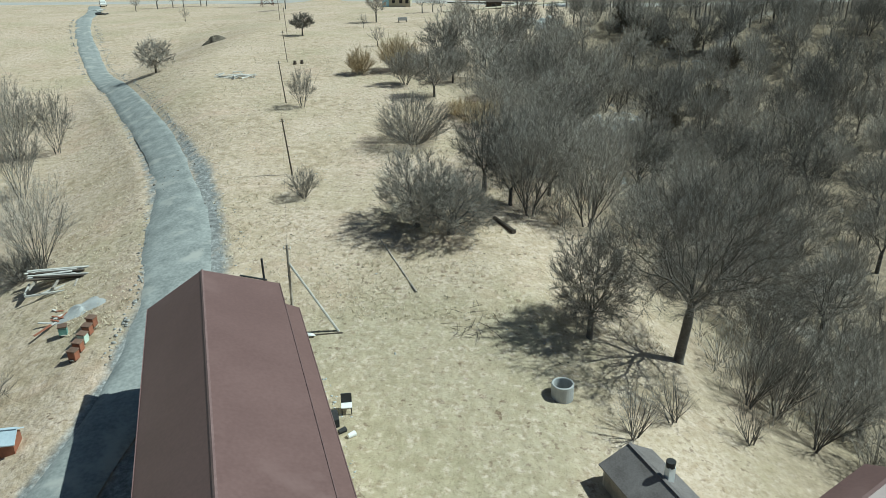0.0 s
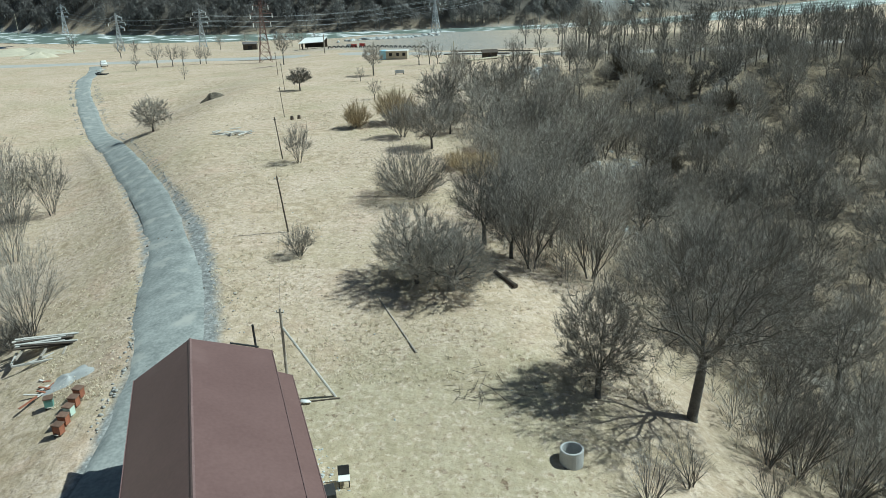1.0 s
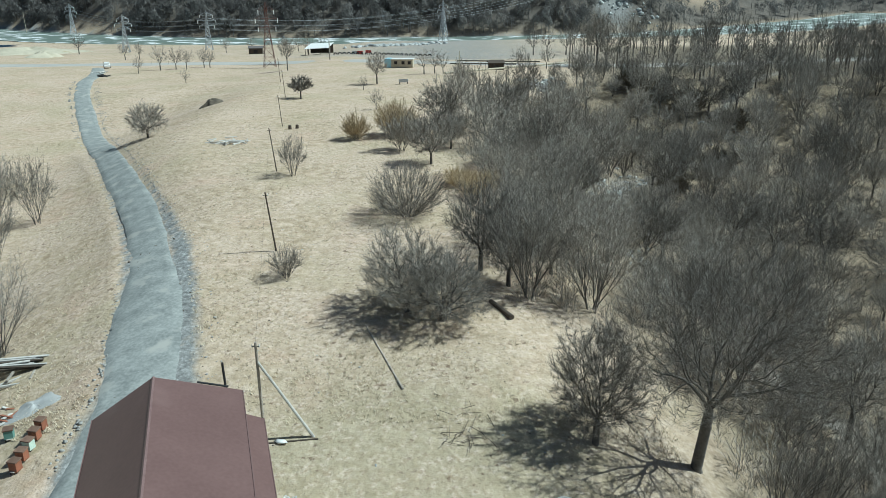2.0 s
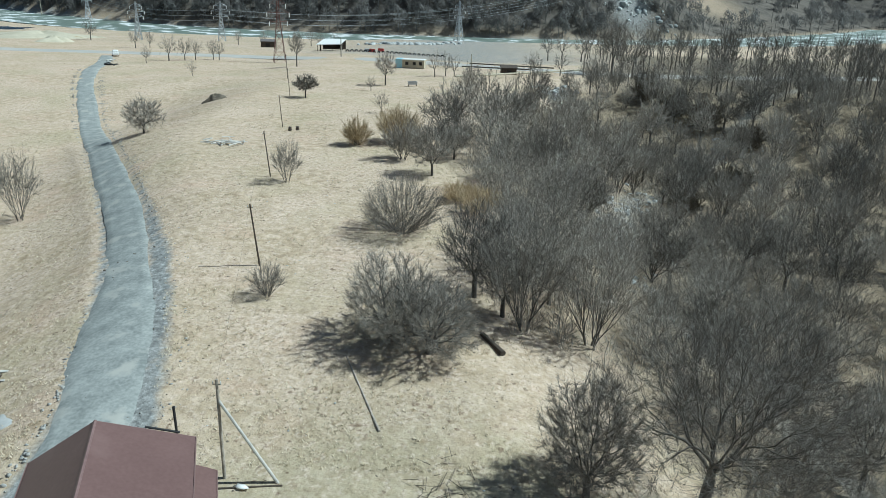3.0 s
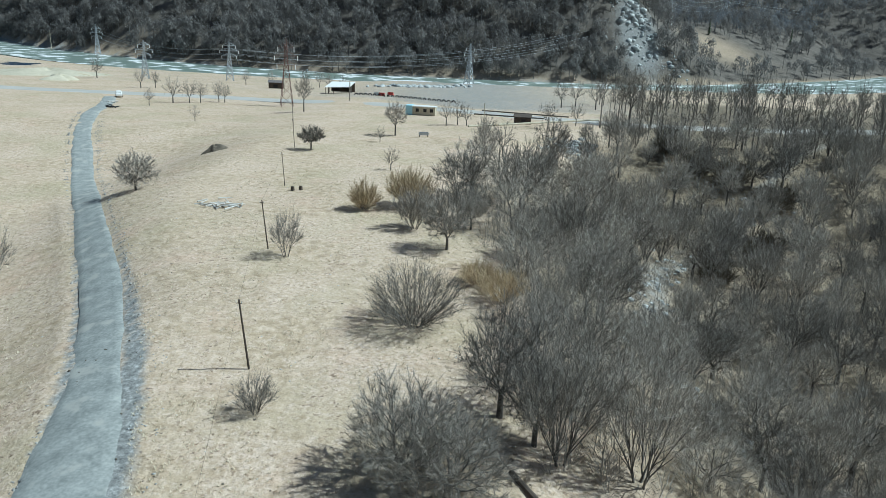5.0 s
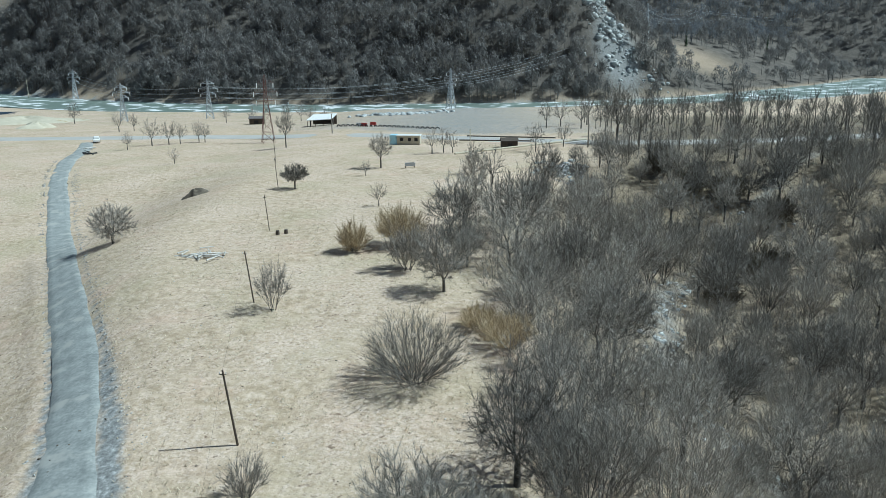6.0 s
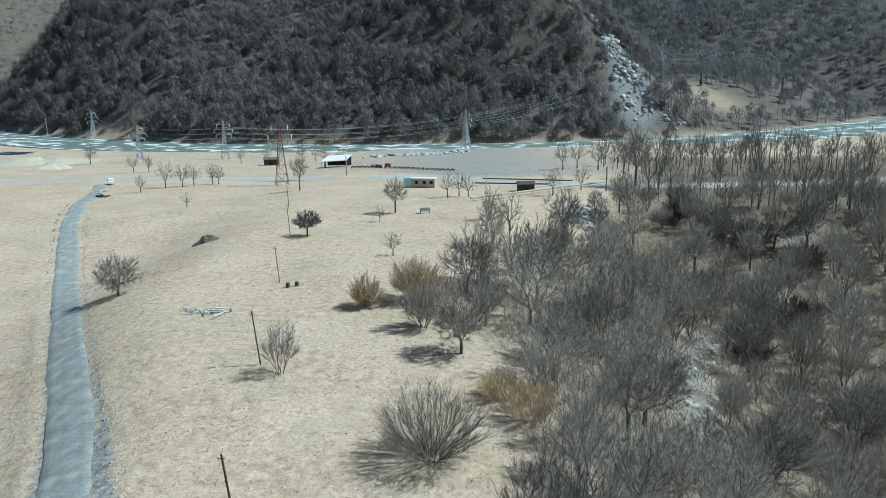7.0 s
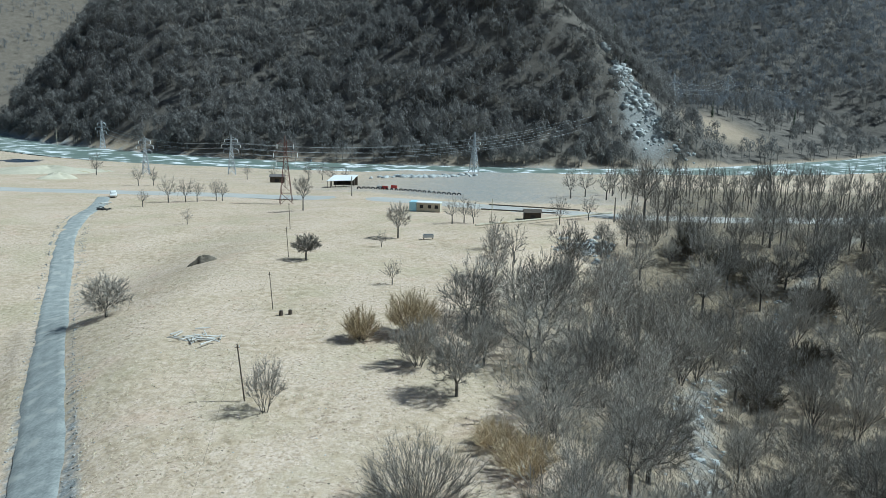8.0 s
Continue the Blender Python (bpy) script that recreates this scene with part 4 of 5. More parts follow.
# ---- posts, poles and timber ----
def pole(label, x, y, h, lean, r=0.075, material=None, brace=None):
    z = on_ground(x, y)
    ob = empty("utility_pole", x, y, z)
    bm = bmesh.new()
    rod(bm, (0, 0, -0.5), (lean[0], lean[1], h), r, r * 0.75)
    part("shaft", bm, material or M_DARKWOOD, ob)
    bm = bmesh.new()
    top = Vector((lean[0], lean[1], h))
    rod(bm, top + Vector((-0.2, 0, -0.25)), top + Vector((0.2, 0, -0.25)), 0.025)
    part("crossbar", bm, M_DARKWOOD, ob)
    for s in (-0.18, 0.18):
        bm = bmesh.new()
        rod(bm, top + Vector((s, 0, -0.24)), top + Vector((s, 0, -0.1)), 0.03, 0.02)
        part("insulator", bm, M_WHITE, ob)
    if brace:
        bm = bmesh.new()
        rod(bm, (brace[0] - x, brace[1] - y, on_ground(brace[0], brace[1]) - z - 0.2), Vector((lean[0], lean[1], h)) * 0.8, 0.085, 0.07)
        part("brace", bm, M_WHITEWOOD, ob, "pale diagonal timber brace")
    tagged(ob, label, "pole", "line of poles")
    return top + Vector((x, y, z))


tops = [
    pole("leaning dark timber pole with a pale diagonal brace", -9.2, 37.2, 5.6, (0.1, -0.35), 0.09, M_WOOD, (-6.45, 37.0)),
    pole("thin dark timber pole leaning over dry grass", -13.2, 59.5, 4.9, (-0.45, -0.3)),
    pole("thin dark timber pole beside a slender bare tree", -17.9, 81.7, 4.7, (-0.45, -0.2), 0.065),
    pole("thin grey pole on the open meadow", -22.6, 107, 4.3, (-0.35, 0), 0.05),
    pole("thin grey pole beside a small round tree", -28.3, 136.4, 4.6, (-0.3, 0), 0.05),
    pole("thin grey pole on the far meadow", -36, 168, 5.0, (-0.2, 0), 0.06),
]


def cable(name, a, b, sag, r, material, label, n=14):
    V, F = [], []
    a, b = np.array(a, float), np.array(b, float)
    pts = [a + (b - a) * k / n - np.array((0, 0, 4 * sag * (k / n) * (1 - k / n))) for k in range(n + 1)]
    tube(V, F, pts, [r] * (n + 1), 4)
    return tagged(link_mesh(name, np.array(V), np.array(F), material), label, "cable")


for a, b in zip(tops[:-1], tops[1:]):
    cable("overhead_wire", a, b, 0.35, 0.006, M_BLACK, "thin sagging wire between timber poles")


def timber(name, label, category, a, b, r, material, r2=None, lift=0.0, end=None):
    """A lying trunk or beam between two places on the land."""
    bm = bmesh.new()
    rod(bm, (a[0], a[1], on_ground(*a) + r * 0.8 + lift), (b[0], b[1], on_ground(*b) + (r2 or r) * 0.8 + lift), r, r2, 9)
    return tagged(part(name, bm, material), label, category)


timber("fallen_pole", "long thin fallen pole with a pale end", "pole", (-4.9, 47.6), (-2.1, 40.8), 0.045, M_WOOD, 0.075)
timber("fallen_log", "short dark fallen tree trunk at the wood's edge", "log", (3.3, 50.4), (4.6, 48.3), 0.16, M_DARKWOOD, 0.2)
timber("grey_pole", "grey pole lying across the yard", "pole", (-9.6, 36.4), (-6.3, 36.8), 0.05, M_DARKWOOD)
timber("water_pipe", "long pale pipe bridging the gorge edge", "pipe", (-1, 175.5), (31, 208), 0.22, M_SAND, lift=0.5)
timber("guard_rail", "dark guard rail beside the valley road", "rail", (2, 219), (24, 212), 0.16, M_DARKWOOD, lift=0.5)
timber("guard_rail", "dark guard rail on the near road edge", "rail", (0, 207.5), (17, 203), 0.16, M_DARKWOOD, lift=0.5)


def pile_of_sticks(name, label, x, y, n, length, spread, material, seed, r=0.05):
    rng = np.random.default_rng(seed)
    ob = empty(name, x, y, on_ground(x, y))
    for _ in range(n):
        a, c = rng.uniform(0, 3.14), rng.normal(0, spread, 2)
        l, z = length * rng.uniform(0.4, 1), rng.uniform(0.03, 0.4)
        bm = bmesh.new()
        d = Vector((math.cos(a) * l / 2, math.sin(a) * l / 2, rng.uniform(-0.12, 0.12)))
        p = Vector((c[0], c[1], z))
        dz = on_ground(x + c[0], y + c[1]) - on_ground(x, y)
        p.z += dz
        rod(bm, p - d, p + d, r * rng.uniform(0.5, 1.2), r * 0.5, 6)
        part("branch", bm, material, ob)
    return tagged(ob, label, "branch pile")


pile_of_sticks("branch_pile", "tangle of bleached grey branches on dry grass", -26.6, 95.6, 30, 2.4, 0.95, M_WHITEWOOD, 3, 0.09)
pile_of_sticks("branch_pile", "loose dark twigs fallen on the grass", 1.2, 37.3, 26, 1.2, 0.8, M_DARKWOOD, 5, 0.02)
for x, y in ((-21.2, 104.9), (-20.3, 105.3)):
    bm = bmesh.new()
    rod(bm, (0, 0, -0.2), (0.03, 0.02, 0.55), 0.26, 0.2, 9)
    ob = part("tree_stump", bm, M_DARKWOOD)
    ob.matrix_basis = pose(x, y, on_ground(x, y))
    tagged(ob, "dark sawn stump in dry grass", "stump", "pair of stumps")


# ---- yard of the farm ----
def board_pile():
    rng = np.random.default_rng(14)
    ob = empty("timber_pile", -27.5, 45.8, on_ground(-27.5, 45.8), 12)
    for k in range(18):
        bm = bmesh.new()
        box(bm, (rng.uniform(2.6, 4.2), rng.uniform(0.14, 0.24), 0.06), (rng.uniform(-0.3, 0.3), (k % 6) * 0.26 - 0.3, 0.5 + 0.09 * (k // 6)), (0, rng.uniform(-2, 2), rng.uniform(-5, 5)), 0.008)
        part("board", bm, M_WHITEWOOD if k % 3 else M_DARKWOOD, ob)
    for x in (-1.3, 0.2, 1.5):
        bm = bmesh.new()
        box(bm, (0.14, 2.4, 0.14), (x, -0.4, 0.38), (0, 0, rng.uniform(-4, 4)), 0.01)
        part("bearer", bm, M_WOOD, ob)
    for (x, y, l, a) in ((0.2, -1.7, 3.6, 10), (-1.7, -0.9, 1.7, 95), (1.7, -1.2, 1.3, 100), (0.1, -1.2, 2.2, 40)):
        bm = bmesh.new()
        box(bm, (l, 0.13, 0.13), (x, y, 0.12), (0, 0, a), 0.01)
        part("beam", bm, M_WHITEWOOD, ob)
    tagged(ob, "untidy pile of grey weathered boards on bearers", "timber pile")
    ob = empty("scrap_timber", -25.2, 40.7, on_ground(-25.2, 40.7), 80)
    for k in range(13):
        bm = bmesh.new()
        box(bm, (rng.uniform(0.6, 1.5), 0.14, 0.05), (rng.uniform(-1.6, 1.6), rng.uniform(-0.4, 0.4), 0.08 + 0.04 * (k % 4)), (rng.uniform(-6, 6), rng.uniform(-6, 6), rng.choice((0, 90)) + rng.uniform(-15, 15)), 0.006)
        part("board", bm, M_HIVE if k % 2 else M_WHITEWOOD, ob)
    tagged(ob, "scattered orange and white scrap boards", "scrap timber")


M_HIVE = surface("hive_paint", (0.22, 0.085, 0.05), (0.33, 0.13, 0.075), 0.4, 0.7, 0.2, 0.05, vary=0.15)
M_HIVE_LID = surface("hive_lid", (0.12, 0.07, 0.05), (0.22, 0.14, 0.1), 0.3, 0.7, 0.2, 0.05, vary=0.2)
M_TEAL = surface("teal_paint", (0.12, 0.25, 0.22), (0.18, 0.34, 0.3), 0.4, 0.6, 0.2, 0.05)
M_PALEGREEN = surface("pale_green_paint", (0.5, 0.62, 0.54), (0.6, 0.72, 0.63), 0.4, 0.6, 0.2, 0.05)
board_pile()


def hive(x, y, turn, paint, label):
    ob = empty("beehive", x, y, on_ground(x, y), turn, 0.85)
    bm = bmesh.new()
    box(bm, (0.56, 0.5, 0.62), (0, 0, 0.45), bevel=0.012)
    part("body", bm, paint, ob)
    bm = bmesh.new()
    box(bm, (0.64, 0.58, 0.09), (0, 0, 0.8), (4, 0, 0), 0.01)
    part("lid", bm, M_HIVE_LID, ob)
    bm = bmesh.new()
    box(bm, (0.3, 0.12, 0.03), (0, -0.3, 0.17), bevel=0.004)
    part("landing_board", bm, M_WOOD, ob)
    for sx in (-0.23, 0.23):
        bm = bmesh.new()
        box(bm, (0.07, 0.46, 0.24), (sx, 0, 0.03), bevel=0.006)
        part("foot", bm, M_DARKWOOD, ob)
    tagged(ob, label, "beehive", "row of beehives")


for k in range(5):
    f = k / 4
    hive(-21.44 + -0.28 * f, 35.14 + 3.26 * f, -12 + 5 * (k % 2), M_PALEGREEN if k == 2 else M_HIVE, "pale green wooden beehive in a row" if k == 2 else "rust-orange wooden beehive standing in a row")
hive(-23.6, 38.4, 20, M_TEAL, "teal wooden beehive standing apart from the row")


def shed(name, label, x, y, z, turn, long, wl, wr, drop, tall, roof, wall, chimney=False):
    """A small gabled shed; its origin lies at one end of the ridge, its ridge runs along -y."""
    ob = empty(name, x, y, z, turn)
    for w in (-wl, wr):
        bm = bmesh.new()
        slab(bm, [(0, 0, 0), (w, 0, -drop), (w, -long, -drop), (0, -long, 0)], 0.06)
        part("roof_slope", bm, roof, ob)
    bm = bmesh.new()
    box(bm, (0.18, long, 0.035), (0, -long / 2, 0.02), bevel=0.008)
    part("ridge_cap", bm, roof, ob)
    a, b = -wl + 0.2, wr - 0.2
    for yy_ in (-0.2, -long + 0.2):
        bm = bmesh.new()
        pts = [(a, -tall), (b, -tall), (b, -drop - 0.02), (0, -0.09), (a, -drop - 0.02)]
        p = [bm.verts.new((u, yy_ + 0.06, v)) for u, v in pts]
        q = [bm.verts.new((u, yy_ - 0.06, v)) for u, v in pts]
        bm.faces.new(p), bm.faces.new(q[::-1])
        for i in range(5):
            bm.faces.new((p[i], p[(i + 1) % 5], q[(i + 1) % 5], q[i]))
        part("gable_wall", bm, wall, ob)
    for u in (a + 0.06, b - 0.06):
        bm = bmesh.new()
        box(bm, (0.12, long - 0.5, tall - drop - 0.05), (u, -long / 2, -(tall + drop + 0.05) / 2))
        part("side_wall", bm, wall, ob)
    if chimney:
        bm = bmesh.new()
        box(bm, (0.34, 0.34, 0.9), (0.35, -long * 0.58, 0.1), bevel=0.01)
        part("chimney", bm, M_WHITE, ob, "whitewashed chimney")
        bm = bmesh.new()
        rod(bm, (0.35, -long * 0.58, 0.5), (0.35, -long * 0.58, 0.8), 0.2, 0.22, 12)
        part("chimney_pot", bm, M_BLACK, ob)
    return tagged(ob, label, "shed")


M_SLATE = surface("grey_roof_felt", (0.12, 0.105, 0.1), (0.2, 0.18, 0.175), 0.7, 0.7, 0.3, 0.08)
M_BLUETIN = surface("pale_blue_tin", (0.42, 0.5, 0.56), (0.52, 0.6, 0.66), 0.8, 0.5, 0.1, 0.1)
shed("garden_shed", "small shed with a grey roof and white chimney", 8.2, 26.5, -1.6, 21, 4.4, 1.55, 1.35, 0.75, 4.6, M_SLATE, M_WOOD, True)
shed("outbuilding", "outbuilding with a rusty dark red roof", 16.5, 22.7, -2.2, 126, 4.6, 1.6, 1.5, 0.7, 6.5, M_ROOF, M_WOOD)
shed("small_shed", "little timber shed with a pale blue tin roof", -23.3, 28.4, -2.4, 100, 1.9, 0.75, 0.75, 0.45, 2.0, M_BLUETIN, M_HIVE)


def well():
    x, y = 5.9, 31.8
    ob = empty("well", x, y, on_ground(x, y))
    bm = bmesh.new()
    n = 28
    rings = [[bm.verts.new((r * math.cos(2 * math.pi * i / n), r * math.sin(2 * math.pi * i / n), z)) for i in range(n)] for r, z in ((0.6, -0.3), (0.6, 0.82), (0.57, 0.85), (0.51, 0.85), (0.49, 0.82), (0.49, -0.2))]
    for a, b in zip(rings[:-1], rings[1:]):
        for i in range(n):
            bm.faces.new((a[i], a[(i + 1) % n], b[(i + 1) % n], b[i]))
    part("ring", bm, M_CONCRETE, ob)
    # black disc put in for the dark inside of the hollow ring
    bm = bmesh.new()
    bmesh.ops.create_circle(bm, cap_ends=True, segments=24, radius=0.5, matrix=pose(0, 0, 0.15))
    part("fill", bm, M_BLACK, ob)
    for dx, dy in ((0.1, -0.15), (-0.12, -0.05), (0.2, 0.1)):
        bm = bmesh.new()
        box(bm, (0.22, 0.15, 0.1), (dx, dy, 0.24), (20, 10, 40 * dx), 0.03)
        part("rubble", bm, M_WHITE, ob)
    tagged(ob, "open concrete well ring standing under a bare tree", "well")


well()


def garden_bench(x, y, turn, label, cushion):
    ob = empty("garden_chair", x, y, on_ground(x, y), turn)
    bm = bmesh.new()
    box(bm, (0.55, 0.5, 0.05), (0, 0, 0.42), bevel=0.01)
    part("seat", bm, cushion, ob)
    bm = bmesh.new()
    box(bm, (0.55, 0.05, 0.5), (0, 0.27, 0.7), (-10, 0, 0), 0.01)
    part("backrest", bm, M_BLACK, ob)
    for sx in (-0.24, 0.24):
        for sy in (-0.21, 0.21):
            bm = bmesh.new()
            rod(bm, (sx, sy, -0.05), (sx, sy, 0.4), 0.025)
            part("leg", bm, M_BLACK, ob)
    tagged(ob, label, "chair")


garden_bench(-5.3, 30.2, 8, "black garden chair with a white seat", M_WHITE)
bm = bmesh.new()
box(bm, (0.75, 0.9, 0.5), (0, 0, 0.24), bevel=0.03)
ob = part("storage_box", bm, M_BLACK)
ob.matrix_basis = pose(-6.0, 29.4, on_ground(-6.0, 29.4), 0, 0, 15)
tagged(ob, "low black storage box against the house wall", "box")
for x, y, m, label in ((-5.35, 28.7, M_BLACK, "dark tool lying on the lawn"), (-4.85, 28.4, M_WHITE, "white bucket lying on the lawn")):
    bm = bmesh.new()
    rod(bm, (-0.2, 0, 0.12), (0.2, 0.05, 0.14), 0.12, 0.15, 10)
    ob = part("bucket" if m is M_WHITE else "tool", bm, m)
    ob.matrix_basis = pose(x, y, on_ground(x, y), 0, 0, 30)
    tagged(ob, label, "bucket" if m is M_WHITE else "tool")
V, F = stone_mesh(44, 0.3)
ob = link_mesh("sack", V * (0.75, 0.5, 0.5), F, M_WHITE)
ob.matrix_basis = pose(-8.2, 36.5, on_ground(-8.2, 36.5) + 0.12, 0, 0, -20)
tagged(ob, "crumpled white sack lying on the ground", "sack")


# ---- far buildings and the roadside ----
def cabin():
    x, y = -12.9, 205
    ob = empty("site_cabin", x, y, on_ground(x, y), -6)
    bm = bmesh.new()
    box(bm, (5.6, 2.4, 2.0), (0.7, 0, 1.1), bevel=0.04)
    part("body", bm, M_SAND, ob)
    bm = bmesh.new()
    box(bm, (5.9, 2.7, 0.18), (0.7, 0, 2.2), bevel=0.03)
    part("roof", bm, M_WHITE, ob)
    bm = bmesh.new()
    box(bm, (1.7, 2.5, 2.3), (-3.0, 0, 1.2), bevel=0.04)
    part("porch", bm, M_SKYBLUE, ob, "bright sky-blue end porch")
    for x_ in (-0.9, 1.0, 2.6):
        bm = bmesh.new()
        box(bm, (0.8, 0.05, 0.8), (x_, -1.22, 1.3), bevel=0.01)
        part("window", bm, M_BLACK, ob)
    tagged(ob, "long pale cabin with a sky-blue porch end", "cabin")


M_SKYBLUE = surface("sky_blue_paint", (0.35, 0.6, 0.72), (0.45, 0.7, 0.8), 0.8, 0.5, 0.1, 0.1)
cabin()


def shelter():
    x, y = -45.8, 277
    ob = empty("open_shelter", x, y, on_ground(x, y), 8)
    bm = bmesh.new()
    slab(bm, [(-5.2, -2.2, 2.1), (3.2, -2.2, 2.4), (5.0, 4.4, 3.6), (-3.0, 4.4, 3.4)], 0.15)
    part("roof", bm, M_WHITE, ob, "white sheet metal roof")
    bm = bmesh.new()
    box(bm, (8.0, 0.2, 3.0), (0.8, 4.0, 1.6))
    part("back_wall", bm, M_DARKWOOD, ob)
    for x_ in (-4.4, 3.2):
        bm = bmesh.new()
        box(bm, (0.2, 5.6, 2.2), (x_ + 0.5, 1, 1.0))
        part("side_wall", bm, M_DARKWOOD, ob)
    for x_ in (-4.8, -2.2, 0.4, 3.0):
        bm = bmesh.new()
        box(bm, (0.16, 0.16, 2.3), (x_, -2.0, 1.0))
        part("post", bm, M_DARKWOOD, ob)
    tagged(ob, "dark open shelter under a white sloping roof", "shelter")


shelter()


def dark_shed(name, x, y, turn, size, label, roof):
    ob = empty(name, x, y, on_ground(x, y), turn)
    l, w, h = size
    bm = bmesh.new()
    box(bm, (l, w, h), (0, 0, h / 2 - 0.1), bevel=0.03)
    part("body", bm, M_DARKWOOD, ob)
    bm = bmesh.new()
    slab(bm, [(-l * 0.56, -w * 0.56, h), (l * 0.56, -w * 0.56, h), (l * 0.56, 0, h + w * 0.25), (-l * 0.56, 0, h + w * 0.25)], 0.08)
    part("roof_slope", bm, roof, ob)
    bm = bmesh.new()
    slab(bm, [(-l * 0.56, w * 0.56, h), (l * 0.56, w * 0.56, h), (l * 0.56, 0.0, h + w * 0.25 - 0.004), (-l * 0.56, 0.0, h + w * 0.25 - 0.004)], 0.08)
    part("roof_slope", bm, roof, ob)
    bm = bmesh.new()
    box(bm, (l * 0.3, 0.06, h * 0.7), (0, -w / 2 - 0.02, h * 0.33))
    part("door", bm, M_BLACK, ob)
    tagged(ob, label, "shed")


dark_shed("dark_shed", 11.3, 194.5, 4, (3.6, 2.6, 1.7), "black timber shed beside the gorge", M_DARKWOOD)
dark_shed("dark_hut", -73.2, 298, 5, (5.0, 3.0, 2.2), "small dark hut on the river flat", M_SLATE)


def trough(x, y, turn):
    ob = empty("feed_trough", x, y, on_ground(x, y), turn)
    bm = bmesh.new()
    box(bm, (1.8, 0.8, 0.06), (0, 0, 0.45))
    for s in (-0.37, 0.37):
        box(bm, (1.8, 0.06, 0.5), (0, s, 0.7))
    for s in (-0.87, 0.87):
        box(bm, (0.06, 0.7, 0.5), (s, 0, 0.7))
    part("basin", bm, M_STEEL, ob)
    for sx in (-0.8, 0.8):
        for sy in (-0.3, 0.3):
            bm = bmesh.new()
            box(bm, (0.08, 0.08, 0.5), (sx, sy, 0.18))
            part("leg", bm, M_DARKWOOD, ob)
    tagged(ob, "grey metal feed trough on wooden legs", "trough")


trough(-9.2, 159.5, 12)


def tyre():
    ob = empty("tyre", -38, 262, on_ground(-38, 262))
    bm = bmesh.new()
    n, m = 18, 8
    R, r = 0.5, 0.19
    vs = [[bm.verts.new(((R - 0.0 + r * math.cos(b)) * math.cos(a), r * 0.9 * math.sin(b), 0.08 + (R + r * math.cos(b)) * math.sin(a))) for b in [2 * math.pi * j / m for j in range(m)]] for a in [2 * math.pi * i / n for i in range(n)]]
    for i in range(n):
        for j in range(m):
            bm.faces.new((vs[i][j], vs[(i + 1) % n][j], vs[(i + 1) % n][(j + 1) % m], vs[i][(j + 1) % m]))
    part("tread", bm, M_BLACK, ob, smooth=True)
    return tagged(ob, "old black tyre half buried as a roadside barrier", "tyre", "row of tyres")


first = tyre()
for k in range(1, 22):
    f = k / 21
    x, y = -38 + 31.5 * f, 262 - 11.5 * f + 1.5 * math.sin(5 * f)
    copy_thing(first, pose(x, y, on_ground(x, y), 0, 0, -20 + 30 * math.sin(7 * k)))
M_REDPAINT = surface("red_paint", (0.5, 0.05, 0.04), (0.6, 0.09, 0.07), 0.8, 0.5, 0.1, 0.1)
for x, y, m, label in ((-31.5, 262.5, M_WHITE, "white concrete road barrier"), (-29.9, 262, M_REDPAINT, "red plastic road barrier"), (-27.5, 266, M_REDPAINT, "red plastic barrier behind the tyres")):
    bm = bmesh.new()
    pts = [(-0.35, 0), (0.35, 0), (0.3, 0.25), (0.12, 0.5), (0.1, 1.0), (-0.1, 1.0), (-0.12, 0.5), (-0.3, 0.25)]
    a, b = [bm.verts.new((-1.0, u, v)) for u, v in pts], [bm.verts.new((1.0, u, v)) for u, v in pts]
    bm.faces.new(a), bm.faces.new(b[::-1])
    for i in range(8):
        bm.faces.new((a[i], b[i], b[(i + 1) % 8], a[(i + 1) % 8]))
    ob = part("road_barrier", bm, m)
    ob.matrix_basis = pose(x, y, on_ground(x, y), 0, 0, -15)
    tagged(ob, label, "barrier")


def truck(x, y, turn, paint, label):
    ob = empty("pickup_truck", x, y, on_ground(x, y) + 0.12, turn)
    bm = bmesh.new()
    box(bm, (1.7, 4.2, 0.55), (0, 0, 0.62), bevel=0.08)
    part("body", bm, paint, ob)
    bm = bmesh.new()
    box(bm, (1.55, 1.6, 0.65), (0, 0.5, 1.2), bevel=0.16)
    part("cab", bm, paint, ob)
    bm = bmesh.new()
    box(bm, (1.57, 1.1, 0.36), (0, 0.5, 1.25), bevel=0.05)
    part("window_band", bm, M_BLACK, ob)
    for sx in (-0.8, 0.8):
        for sy in (-1.3, 1.3):
            bm = bmesh.new()
            rod(bm, (sx - 0.1, sy, 0.33), (sx + 0.1, sy, 0.33), 0.34, None, 16)
            part("wheel", bm, M_BLACK, ob)
    tagged(ob, label, "truck")


truck(-98.5, 226, 25, M_WHITE, "white pickup truck parked at the track's end")
pile_of_sticks("scrap_heap", "dark heap of scrap beside the gravel track", -87.5, 198, 16, 2.4, 0.7, M_BLACK, 9, 0.16)
pile_of_sticks("scrap_heap", "pale heap of rubble beside the parked truck", -92.5, 209, 14, 2.2, 1.0, M_WHITEWOOD, 10, 0.14)


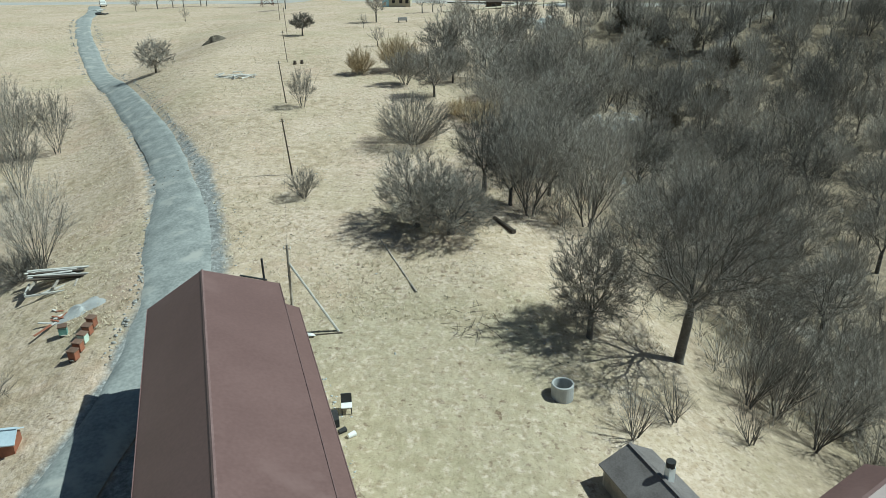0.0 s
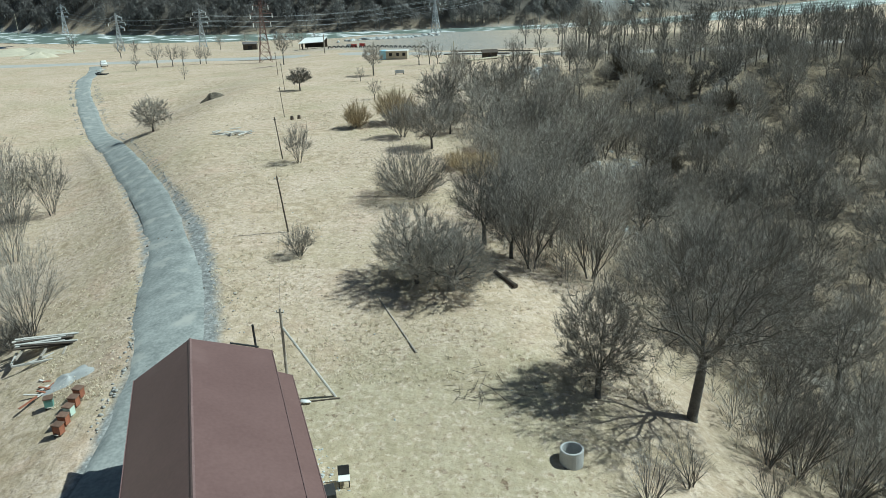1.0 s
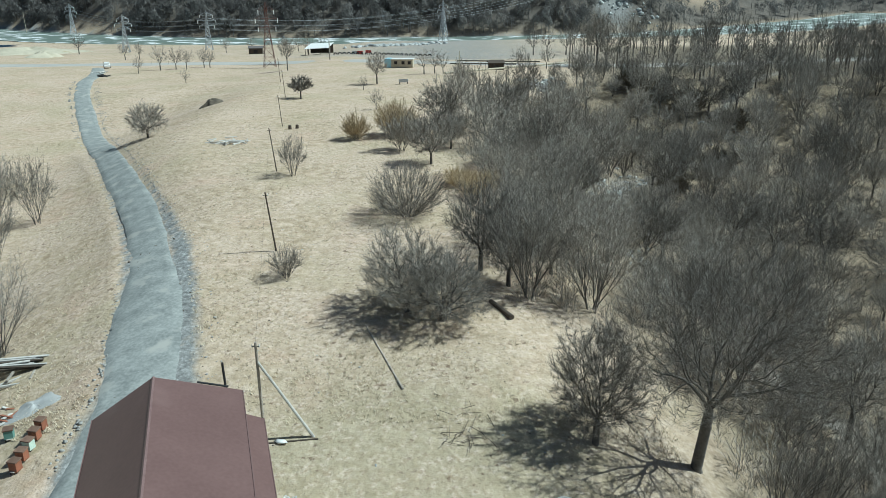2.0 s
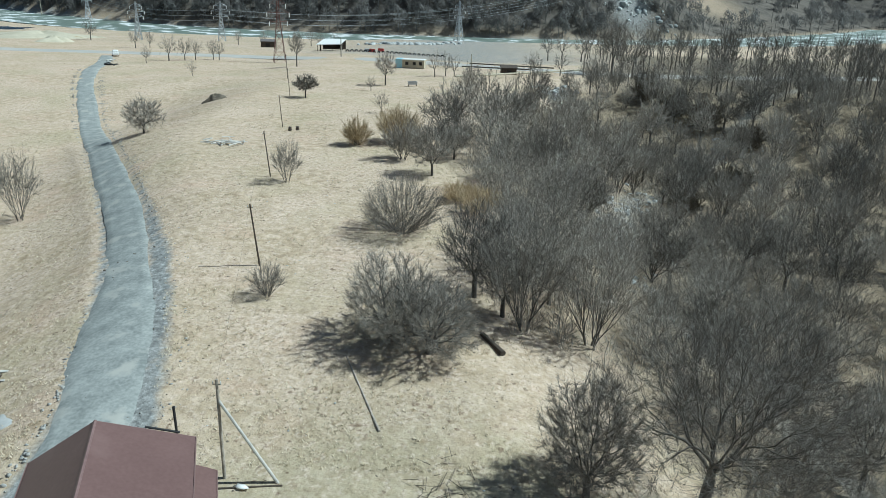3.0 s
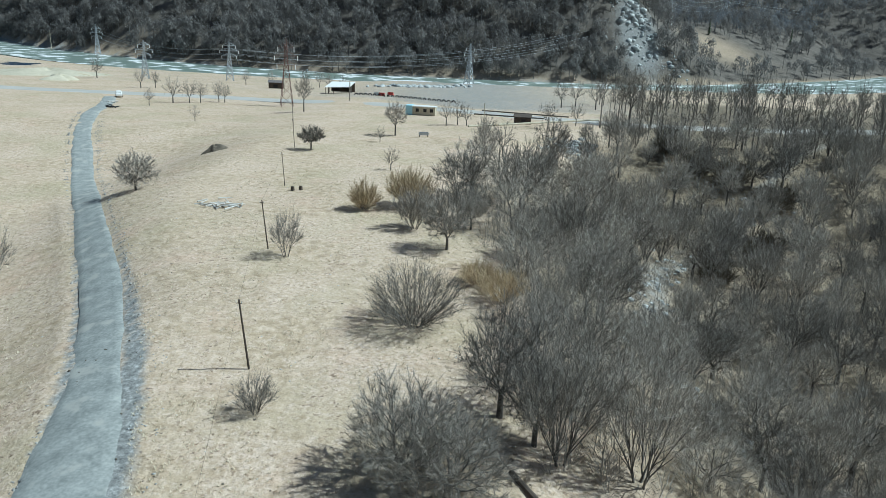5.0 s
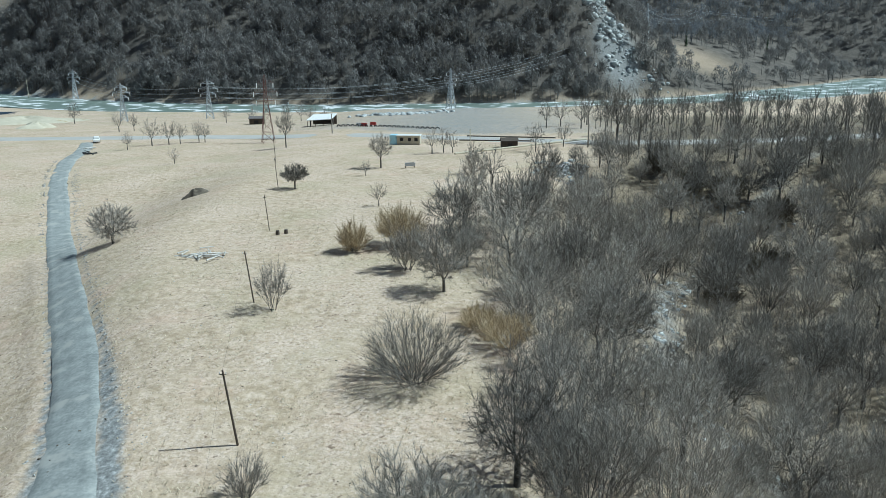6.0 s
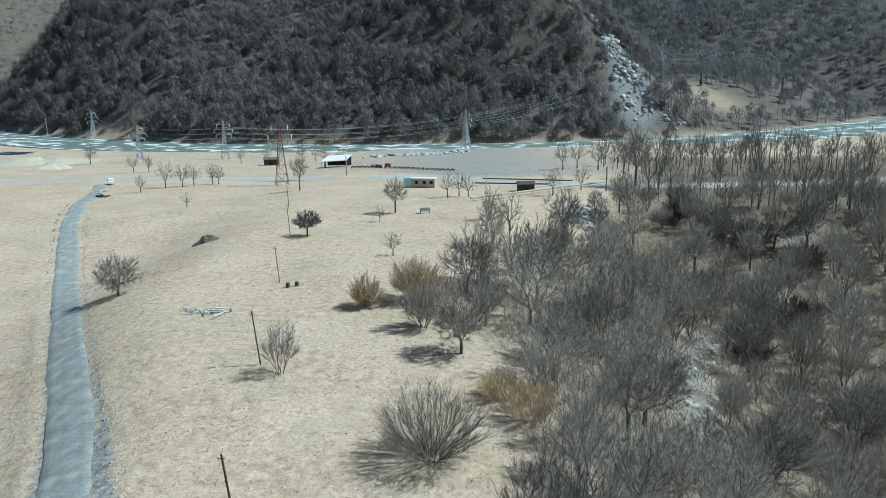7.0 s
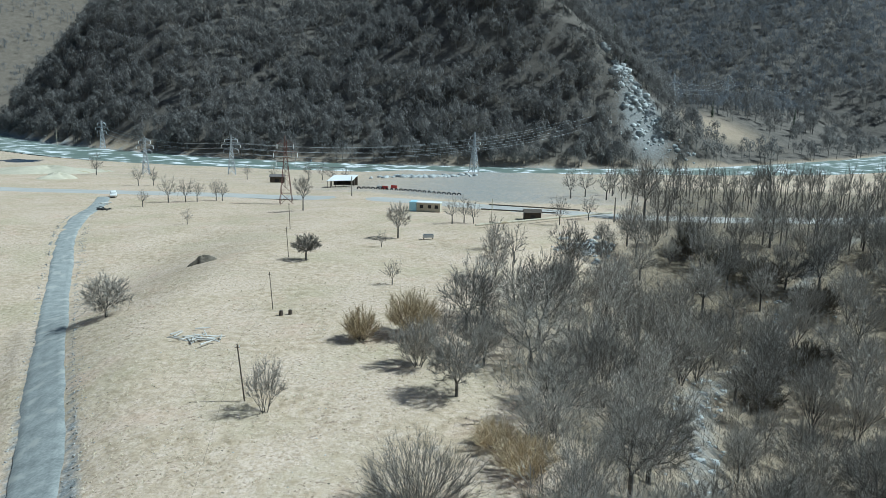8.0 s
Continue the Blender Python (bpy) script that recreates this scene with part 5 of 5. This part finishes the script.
# ---- pylons and power lines ----
def pylon(x, y, h, turn, paint, label, arm=4.2, bar=1.0):
    ob = empty("lattice_pylon", x, y, on_ground(x, y), turn)
    w0, w1 = h * 0.095, h * 0.02

    def at(f):
        return w0 + (w1 - w0) * min(1, f / 0.72)

    for sx in (-1, 1):
        for sy in (-1, 1):
            bm = bmesh.new()
            rod(bm, (sx * w0, sy * w0, -0.5), (sx * w1, sy * w1, h * 0.72), 0.16 * bar, 0.12 * bar, 4)
            rod(bm, (sx * w1, sy * w1, h * 0.72), (sx * w1 * 0.4, sy * w1 * 0.4, h), 0.12 * bar, 0.1 * bar, 4)
            part("leg", bm, paint, ob)
    for side in range(4):
        bm = bmesh.new()
        turn_m = pose(0, 0, 0, 0, 0, 90 * side)
        levels = [0, 0.16, 0.3, 0.42, 0.53, 0.63, 0.72, 0.82, 0.92]
        for a, b in zip(levels[:-1], levels[1:]):
            for s in (-1, 1):
                rod(bm, turn_m @ Vector((s * at(a), at(a), a * h)), turn_m @ Vector((-s * at(b), at(b), b * h)), 0.085 * bar, None, 4)
            rod(bm, turn_m @ Vector((at(b), at(b), b * h)), turn_m @ Vector((-at(b), at(b), b * h)), 0.08 * bar, None, 4)
        part("bracing", bm, paint, ob)
    ends = []
    for f, k in ((0.62, 0.8), (0.75, 1.0), (0.88, 0.7)):
        for s in (-1, 1):
            bm = bmesh.new()
            tip = Vector((s * arm * k, 0, f * h))
            rod(bm, (s * at(f), at(f), f * h), tip, 0.09 * bar, 0.07 * bar, 4)
            rod(bm, (s * at(f), -at(f), f * h), tip, 0.09 * bar, 0.07 * bar, 4)
            rod(bm, (s * at(f), 0, f * h + 0.07 * h), tip, 0.09 * bar, 0.07 * bar, 4)
            part("cross_arm", bm, paint, ob)
            bm = bmesh.new()
            rod(bm, tip, tip - Vector((0, 0, 1.2)), 0.12, 0.12, 6)
            part("insulator", bm, M_WHITE, ob)
            ends.append(ob.matrix_basis @ (tip - Vector((0, 0, 1.2))))
    tagged(ob, label, "pylon", "pylons")
    return ends


p_a = pylon(-232, 487, 19, 20, M_STEEL, "grey steel lattice pylon on a knoll across the river", 3.4)
p_b1 = pylon(-133, 324, 15, 15, M_STEEL, "grey steel lattice pylon on the near river bank", 3.2)
p_b2 = pylon(-105, 344, 16.5, 12, M_STEEL, "grey steel lattice pylon beside the white rapids", 3.8)
p_r = pylon(-50.5, 221.5, 17.5, 20, M_RUST, "rust-red steel lattice pylon beside the valley road", 3.0, 0.45)
p_c = pylon(-3.8, 388, 18.5, -35, M_STEEL, "grey steel lattice pylon on the gravel flat", 3.4)
p_d = pylon(126, 556, 24, -35, M_STEEL, "grey steel lattice pylon on the far terrace", 4.2)
p_e = pylon(205, 700, 26, -20, M_STEEL, "distant grey steel lattice pylon below the forest", 4.6)
p_f = (Vector((520, 900, 40)), Vector((524, 900, 46)))
for a, b, sag in ((p_a, p_b2, 4), (p_b2, p_c, 3), (p_c, p_d, 6), (p_d, p_e, 5)):
    for u, v in zip(a, b):
        cable("power_cable", u, v, sag, 0.045, M_STEEL, "grey power cable sagging between pylons", 20)
for u, v in zip(p_r[:4], p_c[:4]):
    cable("power_cable", u, v, 3.0, 0.035, M_BLACK, "dark power cable above the river flat", 20)
for u, v in zip(p_e[2:4], p_f):
    cable("power_cable", u, v, 8, 0.06, M_STEEL, "distant power cable above the far forest", 20)
for x, y, h, label in ((29.2, 194.2, 5.5, "weathered timber post beside the gorge"), (2.3, 187, 5.0, "grey roadside lamp post"), (-268, 500, 14, "tall pale pole across the river"), (-64, 273, 7.0, "white post beside the open shelter"), (-36, 237, 5.5, "thin dark post beside the road")):
    bm = bmesh.new()
    rod(bm, (0, 0, -0.4), (0, 0, h), 0.2 if h != 5.0 else 0.1, 0.13 if h != 5.0 else 0.08, 8)
    ob = part("timber_post", bm, M_SAND if h != 5.5 else M_WOOD)
    ob.matrix_basis = pose(x, y, on_ground(x, y))
    tagged(ob, label, "post")
